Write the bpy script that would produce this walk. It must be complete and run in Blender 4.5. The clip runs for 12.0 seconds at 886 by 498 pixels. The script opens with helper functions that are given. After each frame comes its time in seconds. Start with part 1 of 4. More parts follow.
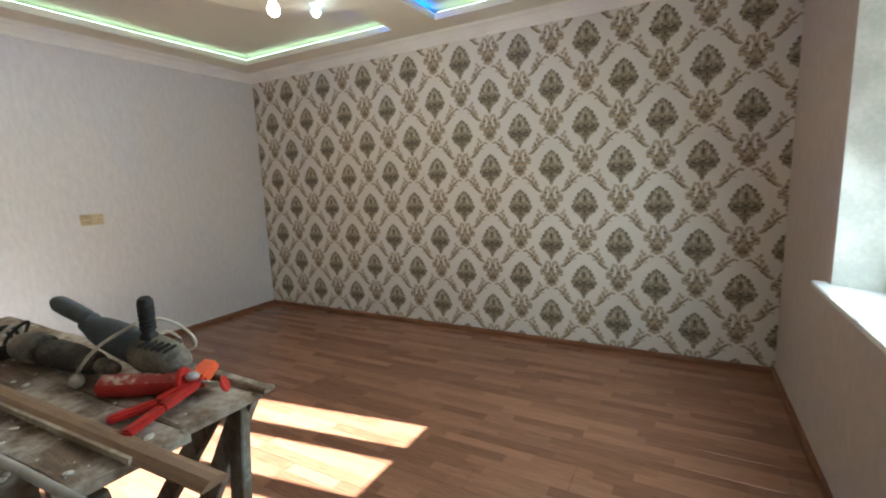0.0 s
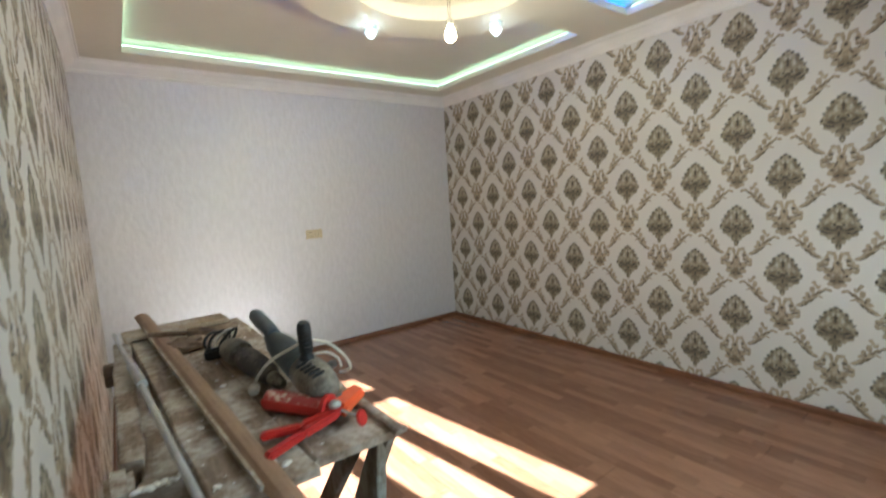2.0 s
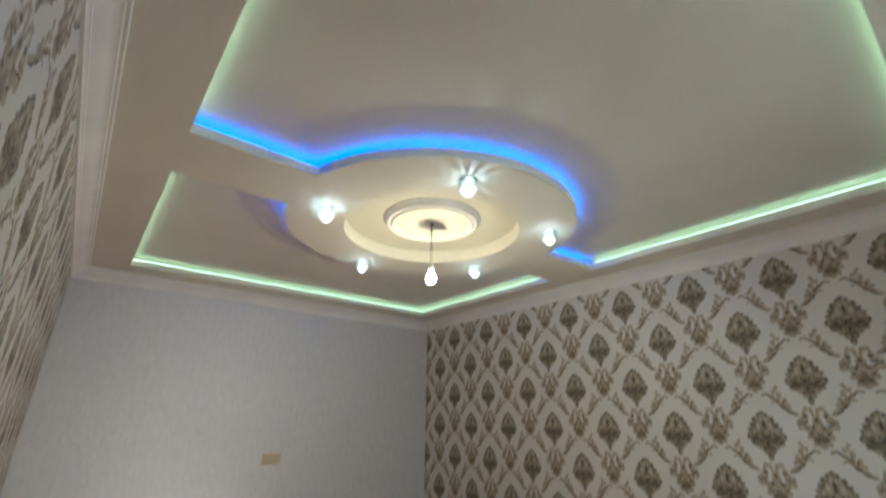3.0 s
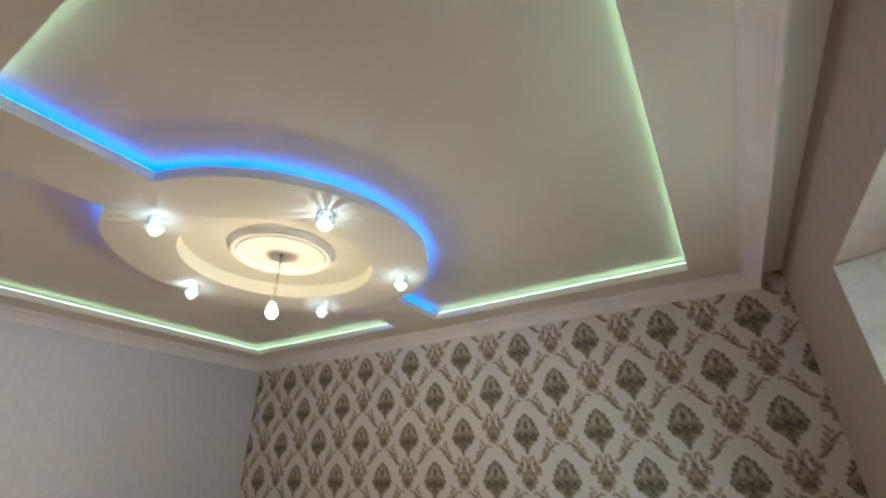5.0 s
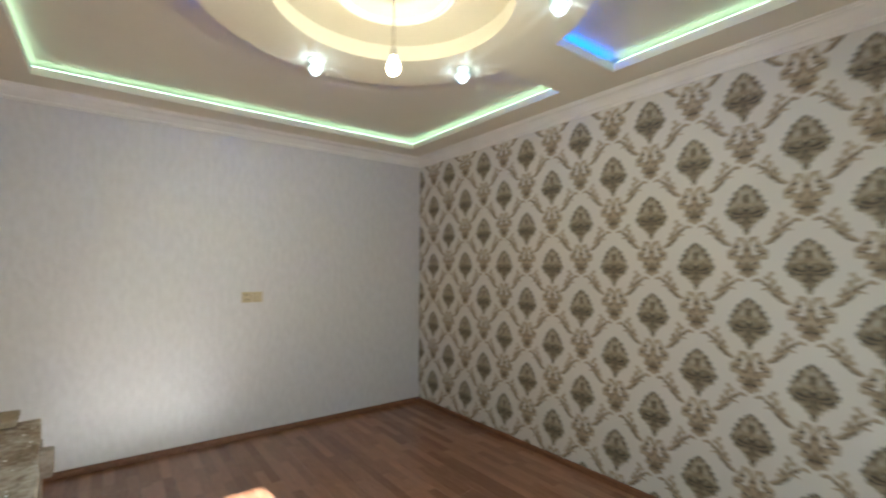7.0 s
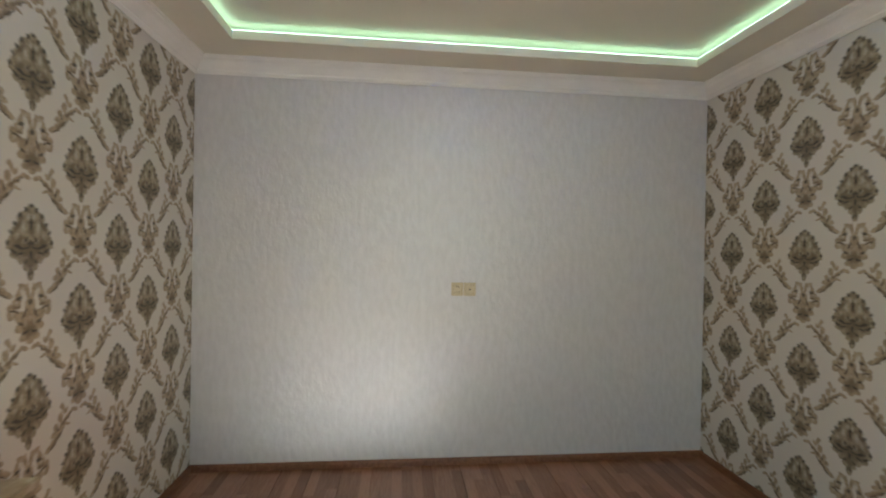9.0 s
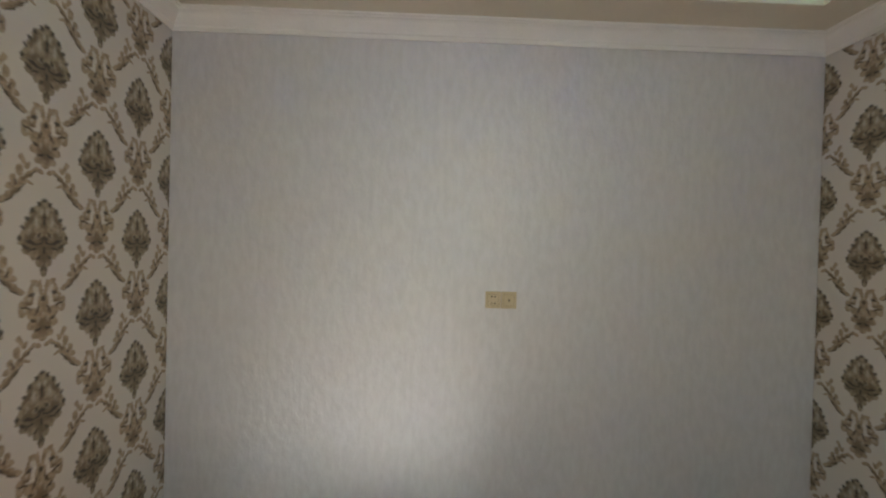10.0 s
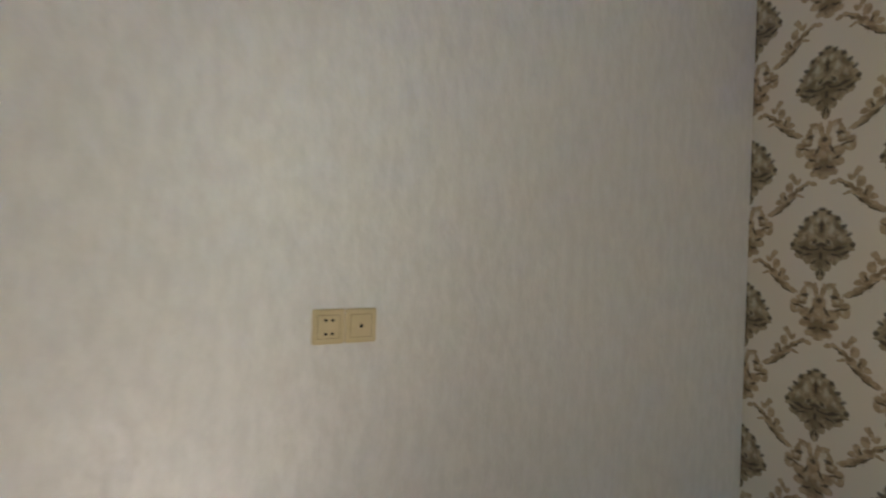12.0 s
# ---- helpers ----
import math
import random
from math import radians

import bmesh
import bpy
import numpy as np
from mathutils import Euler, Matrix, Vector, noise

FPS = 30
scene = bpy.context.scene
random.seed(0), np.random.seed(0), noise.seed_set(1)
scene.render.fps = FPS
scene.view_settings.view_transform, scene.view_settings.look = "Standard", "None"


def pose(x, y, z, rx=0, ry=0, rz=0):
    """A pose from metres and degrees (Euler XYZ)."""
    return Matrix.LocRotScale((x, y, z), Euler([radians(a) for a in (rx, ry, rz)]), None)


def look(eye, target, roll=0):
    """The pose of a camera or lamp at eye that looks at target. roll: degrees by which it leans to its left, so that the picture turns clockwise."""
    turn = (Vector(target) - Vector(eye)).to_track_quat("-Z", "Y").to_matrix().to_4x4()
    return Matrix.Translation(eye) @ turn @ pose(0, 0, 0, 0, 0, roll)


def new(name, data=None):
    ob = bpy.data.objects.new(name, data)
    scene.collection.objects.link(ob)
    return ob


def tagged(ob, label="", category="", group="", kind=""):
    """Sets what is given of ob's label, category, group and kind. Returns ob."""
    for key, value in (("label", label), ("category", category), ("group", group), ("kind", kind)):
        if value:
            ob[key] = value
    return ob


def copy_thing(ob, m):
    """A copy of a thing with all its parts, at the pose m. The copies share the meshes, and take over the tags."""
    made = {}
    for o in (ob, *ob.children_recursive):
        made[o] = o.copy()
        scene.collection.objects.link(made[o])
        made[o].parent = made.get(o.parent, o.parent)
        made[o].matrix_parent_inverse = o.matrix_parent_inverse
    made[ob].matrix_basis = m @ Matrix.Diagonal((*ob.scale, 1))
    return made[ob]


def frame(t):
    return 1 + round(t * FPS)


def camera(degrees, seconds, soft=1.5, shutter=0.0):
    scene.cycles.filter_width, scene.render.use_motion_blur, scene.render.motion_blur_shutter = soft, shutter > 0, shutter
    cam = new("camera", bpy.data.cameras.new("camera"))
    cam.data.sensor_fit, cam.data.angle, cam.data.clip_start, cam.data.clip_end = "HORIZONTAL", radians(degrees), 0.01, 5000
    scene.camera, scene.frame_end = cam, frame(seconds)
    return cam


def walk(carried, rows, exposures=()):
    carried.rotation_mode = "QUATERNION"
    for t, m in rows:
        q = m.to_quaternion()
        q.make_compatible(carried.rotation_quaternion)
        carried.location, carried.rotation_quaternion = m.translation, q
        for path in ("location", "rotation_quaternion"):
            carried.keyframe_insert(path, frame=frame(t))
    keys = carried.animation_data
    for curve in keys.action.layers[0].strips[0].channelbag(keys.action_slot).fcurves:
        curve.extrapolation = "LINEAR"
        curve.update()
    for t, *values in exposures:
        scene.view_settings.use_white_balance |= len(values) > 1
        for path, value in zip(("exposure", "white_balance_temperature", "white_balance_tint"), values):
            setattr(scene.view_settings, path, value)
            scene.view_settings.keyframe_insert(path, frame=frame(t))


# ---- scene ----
cam = camera(90.5, 12.0, soft=2.0, shutter=0.5)
PATH = [
    (0, (-0.054, -4.341, 1.4), (1.675, -3.386, 1.091), -2.3),
    (0.5, (0.024, -4.376, 1.417), (1.638, -3.235, 1.11), -3.2),
    (1, (0.082, -4.383, 1.426), (1.427, -2.934, 1.126), -3.7),
    (1.5, (0.131, -4.356, 1.423), (1.283, -2.746, 1.134), -4.1),
    (2, (0.164, -4.321, 1.444), (1.346, -2.723, 1.226), -3.5),
    (2.5, (0.213, -4.373, 1.52), (1.41, -2.792, 1.786), -1.6),
    (3, (0.212, -4.401, 1.558), (1.381, -2.943, 2.272), 0.4),
    (3.5, (0.214, -4.425, 1.578), (1.356, -3.134, 2.592), 1.9),
    (3.7, (0.219, -4.431, 1.581), (1.387, -3.222, 2.664), 1.8),
    (5.3, (0.232, -4.406, 1.512), (1.856, -3.546, 2.302), -1.6),
    (5.5, (0.242, -4.375, 1.494), (1.921, -3.488, 2.122), -1.9),
    (6, (0.345, -4.295, 1.439), (2.097, -3.379, 1.744), -1.9),
    (6.5, (0.58, -4.173, 1.435), (2.122, -2.906, 1.573), -0.4),
    (6.7, (0.658, -4.123, 1.442), (2.073, -2.713, 1.552), -0.1),
    (8.3, (1.258, -3.42, 1.485), (1.505, -1.436, 1.482), 1.2),
    (8.5, (1.299, -3.307, 1.494), (1.468, -1.315, 1.474), 1.1),
    (9, (1.327, -2.958, 1.479), (1.52, -0.967, 1.467), 1.0),
    (9.5, (1.356, -2.642, 1.465), (1.516, -0.648, 1.458), 0.9),
    (10, (1.369, -2.345, 1.484), (1.43, -0.346, 1.46), 1.5),
    (10.5, (1.31, -2.046, 1.47), (1.414, -0.048, 1.453), 1.8),
    (11, (1.29, -1.709, 1.44), (1.781, 0.23, 1.422), 1.8),
    (11.5, (1.418, -1.475, 1.442), (1.979, 0.444, 1.432), 1.9),
    (12, (1.491, -1.152, 1.405), (2.349, 0.655, 1.397), 1.9),
]
EXPOSURES = (
    (0, 4.00, 5900, 4), (1, 4.35, 5700, 2), (1.5, 4.45, 5650, 1), (2, 4.20, 5700, 2), (2.5, 4.20, 5650, 0), (3, 3.50, 5650, 1), (3.5, 2.70, 5700, 3), (3.7, 2.65, 5700, 4),
    (5.3, 3.70, 5900, 6), (5.5, 3.73, 5900, 6), (6, 4.10, 5900, 5), (6.5, 4.05, 5900, 2), (8.3, 3.75, 5850, 0), (9, 3.80, 5850, -1), (9.5, 3.75, 5850, -1), (10.5, 3.47, 5950, 1), (11, 3.85, 5900, 1), (11.5, 3.90, 5950, 0), (12, 3.70, 6150, -1))
walk(cam, [(t, look(eye, target, roll)) for t, eye, target, roll in PATH], EXPOSURES)

# ---- sizes of the room ----
W, YB = 3.5, -4.93            # right wall, window wall (the socket wall is y = 0)
ZL, ZF, ZU = 2.65, 2.70, 2.738  # lower ceiling, top of its edge, upper ceiling
CX, CY, CR = 1.777, -2.335, 0.896  # ceiling disc
CO_X0, CO_X1, CO_Y0, CO_Y1 = 0.345, 3.19, -4.43, -0.322  # ceiling opening
BAR0, BAR1 = -2.555, -2.155
WX0, WX1, WZ0, WZ1 = 1.03, 2.43, 0.86, 2.262  # window opening

# ---- world, sun, exposure ----
world = bpy.data.worlds.new("world")
scene.world = world
world.use_nodes = True
wn = world.node_tree
sky = wn.nodes.new("ShaderNodeTexSky")
sky.sky_type = "NISHITA"
sky.sun_disc = False
sky.sun_elevation = radians(26)
sky.sun_rotation = radians(171.5)
sky.air_density = 1.0
wn.links.new(sky.outputs["Color"], wn.nodes["Background"].inputs["Color"])
wn.nodes["Background"].inputs["Strength"].default_value = 0.028

sun = new("sun", bpy.data.lights.new("sun", "SUN"))
sun.data.energy, sun.data.angle, sun.data.color = 5.0, radians(0.5), (1.0, 0.975, 0.94)
sun.matrix_world = look((0.15, -1.0, 0.49), (0, 0, 0))

skylight = new("window_daylight", bpy.data.lights.new("window_daylight", "AREA"))
skylight.data.shape, skylight.data.size, skylight.data.size_y = "RECTANGLE", 1.15, 1.2
skylight.data.energy, skylight.data.color = 1.75, (0.80, 0.95, 1.0)
skylight.data.spread = radians(150)
skylight.matrix_world = look((1.73, -4.985, 1.50), (1.73, -2.6, 0.1))

# ---- materials ----
def mat(name, rough=0.6, metal=0.0, spec=0.5):
    m = bpy.data.materials.new(name)
    m.use_nodes = True
    b = m.node_tree.nodes["Principled BSDF"]
    b.inputs["Roughness"].default_value = rough
    b.inputs["Metallic"].default_value = metal
    b.inputs["Specular IOR Level"].default_value = spec
    return m, m.node_tree, b


def node(nt, kind, **kw):
    n = nt.nodes.new("ShaderNode" + kind)
    for k, v in kw.items():
        n.inputs[k.replace("_", " ")].default_value = v
    return n


def mth(nt, op, a, b=None, c=None):
    n = nt.nodes.new("ShaderNodeMath")
    n.operation = op
    for i, v in enumerate((a, b, c)):
        if v is None:
            continue
        if isinstance(v, (int, float)):
            n.inputs[i].default_value = v
        else:
            nt.links.new(v, n.inputs[i])
    return n.outputs[0]


def mixc(nt, f, a, b):
    n = nt.nodes.new("ShaderNodeMix")
    n.data_type = "RGBA"
    for s, v in ((0, f), (6, a), (7, b)):
        if isinstance(v, (int, float)):
            n.inputs[s].default_value = v
        elif isinstance(v, tuple):
            n.inputs[s].default_value = (*v, 1)
        else:
            nt.links.new(v, n.inputs[s])
    return n.outputs[2]


def ramp(nt, v, lo, hi, a=0.0, b=1.0):
    n = nt.nodes.new("ShaderNodeMapRange")
    n.interpolation_type = "SMOOTHSTEP"
    nt.links.new(v, n.inputs[0])
    for i, x in zip((1, 2, 3, 4), (lo, hi, a, b)):
        n.inputs[i].default_value = x
    return n.outputs[0]


def noisef(nt, vec, scale, detail=3.0, stretch=(1, 1, 1)):
    mp = nt.nodes.new("ShaderNodeMapping")
    mp.inputs["Scale"].default_value = stretch
    nt.links.new(vec, mp.inputs[0])
    n = node(nt, "TexNoise", Scale=scale, Detail=detail)
    nt.links.new(mp.outputs[0], n.inputs["Vector"])
    return n.outputs[0]


def bump(nt, b, h, strength=0.3, dist=0.002):
    n = node(nt, "Bump", Strength=strength, Distance=dist)
    nt.links.new(h, n.inputs["Height"])
    nt.links.new(n.outputs[0], b.inputs["Normal"])


def pos(nt):
    return nt.nodes.new("ShaderNodeNewGeometry").outputs["Position"]


def obj(nt):
    return nt.nodes.new("ShaderNodeTexCoord").outputs["Object"]


def mottled(name, a, b, scale=12.0, rough=0.6, metal=0.0, grain=60.0, relief=0.25, dist=0.002, spec=0.5, stretch=(1, 1, 1), world_space=False, lo=0.35, hi=0.65):
    """Two colours mixed by a coarse and a fine noise, with a fine relief."""
    m, nt, bs = mat(name, rough, metal, spec)
    v = pos(nt) if world_space else obj(nt)
    n1, n2 = noisef(nt, v, scale, 4, stretch), noisef(nt, v, grain, 3, stretch)
    f = ramp(nt, mth(nt, "ADD", mth(nt, "MULTIPLY", n1, 0.65), mth(nt, "MULTIPLY", n2, 0.35)), lo, hi)
    nt.links.new(mixc(nt, f, a, b), bs.inputs["Base Color"])
    nt.links.new(mth(nt, "ADD", mth(nt, "MULTIPLY", n1, 0.2), rough - 0.1), bs.inputs["Roughness"])
    bump(nt, bs, n2, relief, dist)
    return m


def glow(name, colour, strength):
    m = bpy.data.materials.new(name)
    m.use_nodes = True
    nt = m.node_tree
    nt.nodes.clear()
    e = node(nt, "Emission", Color=(*colour, 1), Strength=strength)
    o = nt.nodes.new("ShaderNodeOutputMaterial")
    nt.links.new(e.outputs[0], o.inputs[0])
    return m


def motif_group():
    """One damask motif: medallion, crown below it and a sprig on each side, in metres about the medallion."""
    g = bpy.data.node_groups.new("damask_motif", "ShaderNodeTree")
    g.interface.new_socket("U", in_out="INPUT", socket_type="NodeSocketFloat")
    g.interface.new_socket("V", in_out="INPUT", socket_type="NodeSocketFloat")
    for n in ("Tan", "Olive", "Dark", "Light", "Shade"):
        g.interface.new_socket(n, in_out="OUTPUT", socket_type="NodeSocketFloat")
    gi, go = g.nodes.new("NodeGroupInput"), g.nodes.new("NodeGroupOutput")
    au = mth(g, "ABSOLUTE", gi.outputs[0])
    cb = g.nodes.new("ShaderNodeCombineXYZ")
    g.links.new(au, cb.inputs[0])
    g.links.new(gi.outputs[1], cb.inputs[1])
    wob = node(g, "TexNoise", Scale=60.0, Detail=3.0)
    wob.noise_dimensions = "2D"
    g.links.new(cb.outputs[0], wob.inputs["Vector"])
    sub = g.nodes.new("ShaderNodeVectorMath")
    sub.operation = "MULTIPLY_ADD"
    g.links.new(wob.outputs["Color"], sub.inputs[0])
    sub.inputs[1].default_value = (0.016, 0.016, 0)
    sub.inputs[2].default_value = (-0.008, -0.008, 0)
    add = g.nodes.new("ShaderNodeVectorMath")
    add.operation = "ADD"
    g.links.new(cb.outputs[0], add.inputs[0])
    g.links.new(sub.outputs[0], add.inputs[1])
    vec = add.outputs[0]

    def near(shapes, v, grow=1.0):
        best = None
        for x, y, a, b, rot in shapes:
            if best is not None:
                # a faint link from shape to shape keeps them in one chain
                ch = g.nodes.new("ShaderNodeVectorMath")
                ch.operation = "MULTIPLY_ADD"
                g.links.new(best, ch.inputs[0])
                ch.inputs[1].default_value = (1e-7, 1e-7, 1e-7)
                g.links.new(v, ch.inputs[2])
                v = ch.outputs[0]
            mp = g.nodes.new("ShaderNodeMapping")
            mp.vector_type = "TEXTURE"
            mp.inputs["Location"].default_value = (x, y, 0)
            mp.inputs["Rotation"].default_value = (0, 0, radians(rot))
            mp.inputs["Scale"].default_value = (a * grow, b * grow, 1)
            g.links.new(v, mp.inputs[0])
            ln = g.nodes.new("ShaderNodeVectorMath")
            ln.operation = "LENGTH"
            g.links.new(mp.outputs[0], ln.inputs[0])
            best = ln.outputs["Value"] if best is None else mth(g, "MINIMUM", best, ln.outputs["Value"])
        return best, v

    # crown with two scrolls, and the sprig that climbs outwards from it
    tan, vec = near(((.030, -.150, .020, .010, 30), (.050, -.172, .010, .022, 12), (.012, -.168, .008, .028, -10), (.056, -.205, .018, .020, 0), (.078, -.222, .018, .014, 35),
                (.086, -.246, .010, .016, -20), (.064, -.246, .020, .011, -25), (0, -.222, .022, .036, 0), (.030, -.262, .030, .024, 15), (.044, -.296, .016, .018, 20),
                (0, -.300, .038, .040, 0), (.022, -.330, .022, .014, -15), (0, -.346, .016, .012, 0),
                (.092, -.172, .022, .010, 22), (.118, -.156, .024, .013, 38), (.140, -.132, .020, .014, 48), (.160, -.106, .018, .015, 40), (.182, -.084, .022, .009, 35),
                (.206, -.064, .018, .008, 40), (.228, -.066, .012, .007, -35), (.128, -.106, .012, .018, 20), (.150, -.072, .013, .020, -8), (.160, -.036, .010, .018, 22),
                (.178, -.052, .010, .014, -30), (.114, -.128, .012, .010, 0), (.190, -.110, .014, .006, -20)), vec, 1.16)
    # medallion: a pointed dome over a scalloped cup and a short stem
    oli, vec = near(((0, .104, .034, .036, 0), (.024, .082, .036, .036, -35), (0, .046, .074, .050, 0), (.052, .036, .030, .044, 22), (.066, .010, .028, .030, 0), (.084, -.004, .017, .017, 0),
                (0, -.006, .074, .046, 0), (.062, -.030, .026, .018, -25), (.034, -.048, .026, .020, -15), (0, -.056, .034, .030, 0), (.020, -.078, .014, .018, -15), (0, -.096, .015, .034, 0)), vec, 1.06)
    dark, vec = near(((0, .140, .012, .010, 0), (.024, .126, .010, .009, -35), (.048, .104, .012, .010, -40), (.068, .074, .009, .010, -50), (.084, .044, .007, .010, -20), (.096, .008, .007, .012, 0),
                 (0, .006, .020, .010, 0), (.020, .018, .005, .016, 35), (.016, -.010, .020, .005, -25), (.050, -.008, .032, .006, 18), (.072, -.024, .020, .006, 20), (.044, -.034, .020, .005, -10),
                 (0, -.036, .007, .016, 0), (.022, -.062, .014, .005, -40), (.006, -.100, .004, .026, 5), (0, .074, .005, .024, 0),
                 (.046, -.190, .014, .006, -20), (0, -.206, .012, .012, 0), (.070, -.232, .022, .005, 20), (.024, -.246, .006, .020, 25), (.040, -.280, .016, .005, 25), (.020, -.314, .018, .005, -20),
                 (.112, -.172, .036, .0036, 30), (.152, -.134, .028, .0034, 44), (.198, -.078, .022, .0032, 38), (.136, -.112, .005, .014, 25)), vec)
    light, vec = near(((.034, .066, .013, .026, -12), (.058, .028, .009, .018, 10), (.012, .100, .008, .014, 0), (.030, -.170, .010, .020, 0), (.056, -.204, .008, .008, 0), (.018, -.282, .008, .014, 0), (.026, .010, .010, .006, 20), (.070, .000, .008, .006, 0),
                 (.074, -.244, .006, .006, 0)), vec)
    shade, vec = near(((0, -.018, .088, .030, 0), (.056, .006, .022, .030, 30), (0, -.056, .026, .030, 0), (0, .070, .012, .040, 0), (.052, .072, .012, .034, 35), (0, -.306, .034, .034, 0), (.050, -.226, .022, .016, 30), (.132, -.148, .034, .008, 40), (.168, -.094, .020, .010, 40)), vec)
    for i, (d, lo, hi) in enumerate(((tan, 1.14, .70), (oli, 1.10, .84), (dark, 1.30, .40), (light, 1.3, .4), (shade, 1.35, .3))):
        n = g.nodes.new("ShaderNodeMapRange")
        n.interpolation_type = "SMOOTHSTEP"
        g.links.new(d, n.inputs[0])
        n.inputs[1].default_value, n.inputs[2].default_value = hi, lo
        n.inputs[3].default_value, n.inputs[4].default_value = 1.0, 0.0
        g.links.new(n.outputs[0], go.inputs[i])
    return g


MOTIF = motif_group()


def damask(name, px, qz, y0, z0):
    """Half-drop damask wallpaper: column repeat px, row repeat qz, a medallion at y0, z0."""
    m, nt, bs = mat(name, 0.55, 0, 0.4)
    sp = nt.nodes.new("ShaderNodeSeparateXYZ")
    p = pos(nt)
    nt.links.new(p, sp.inputs[0])
    res = None
    for oy, oz in ((0, 0), (px / 2, qz / 2)):
        yy = sp.outputs[1] if res is None else mth(nt, "MULTIPLY_ADD", res[3], 1e-7, sp.outputs[1])
        u = mth(nt, "WRAP", mth(nt, "ADD", yy, -(y0 + oy)), px / 2, -px / 2)
        v = mth(nt, "WRAP", mth(nt, "ADD", sp.outputs[2], -(z0 + oz)), 0.176, 0.176 - qz)
        gr = nt.nodes.new("ShaderNodeGroup")
        gr.node_tree = MOTIF
        nt.links.new(u, gr.inputs[0])
        nt.links.new(v, gr.inputs[1])
        outs = [gr.outputs[i] for i in range(5)]
        res = outs if res is None else [mth(nt, "MAXIMUM", a, b) for a, b in zip(res, outs)]
    n1 = noisef(nt, p, 55, 4)
    n2 = noisef(nt, p, 240, 2)
    vein = ramp(nt, n1, 0.38, 0.62)
    base = mixc(nt, noisef(nt, p, 3), (0.600, 0.562, 0.508), (0.655, 0.618, 0.563))
    tan = mixc(nt, vein, (0.27, 0.198, 0.118), (0.40, 0.312, 0.205))
    oli = mixc(nt, vein, (0.24, 0.198, 0.130), (0.36, 0.305, 0.215))
    c = mixc(nt, mth(nt, "MULTIPLY", res[0], 0.92), base, tan)
    c = mixc(nt, res[1], c, oli)
    c = mixc(nt, mth(nt, "MULTIPLY", res[3], 0.62), c, (0.52, 0.48, 0.40))
    c = mixc(nt, mth(nt, "MULTIPLY", mth(nt, "MULTIPLY", res[4], mth(nt, "MAXIMUM", res[0], res[1])), 0.72), c, (0.125, 0.090, 0.052))
    c = mixc(nt, mth(nt, "MULTIPLY", res[2], 0.85), c, (0.050, 0.042, 0.032))
    nt.links.new(c, bs.inputs["Base Color"])
    h = mth(nt, "ADD", mth(nt, "MULTIPLY", mth(nt, "MAXIMUM", res[0], res[1]), 0.5), mth(nt, "MULTIPLY", n2, 0.4))
    bump(nt, bs, h, 0.12, 0.001)
    return m


def pearl_wallpaper(name):
    """Pale lilac-grey wallpaper, embossed with upright dabs, with a pearly sheen."""
    m, nt, bs = mat(name, 0.5, 0.32, 0.6)
    p = pos(nt)
    st = (1, 1, 0.36)
    wob = noisef(nt, p, 30, 1.5, (1, 1, 0.62))
    big = noisef(nt, p, 30, 4, st)
    fine = noisef(nt, p, 160, 2, st)
    f = ramp(nt, mth(nt, "ADD", mth(nt, "MULTIPLY", big, 0.7), mth(nt, "MULTIPLY", fine, 0.3)), 0.36, 0.64)
    nt.links.new(mixc(nt, f, (0.605, 0.570, 0.558), (0.655, 0.620, 0.608)), bs.inputs["Base Color"])
    nt.links.new(ramp(nt, wob, 0.35, 0.65, 0.50, 0.62), bs.inputs["Roughness"])
    h = mth(nt, "ADD", ramp(nt, wob, 0.35, 0.65), mth(nt, "MULTIPLY", big, 0.3))
    bump(nt, bs, h, 0.22, 0.003)
    return m


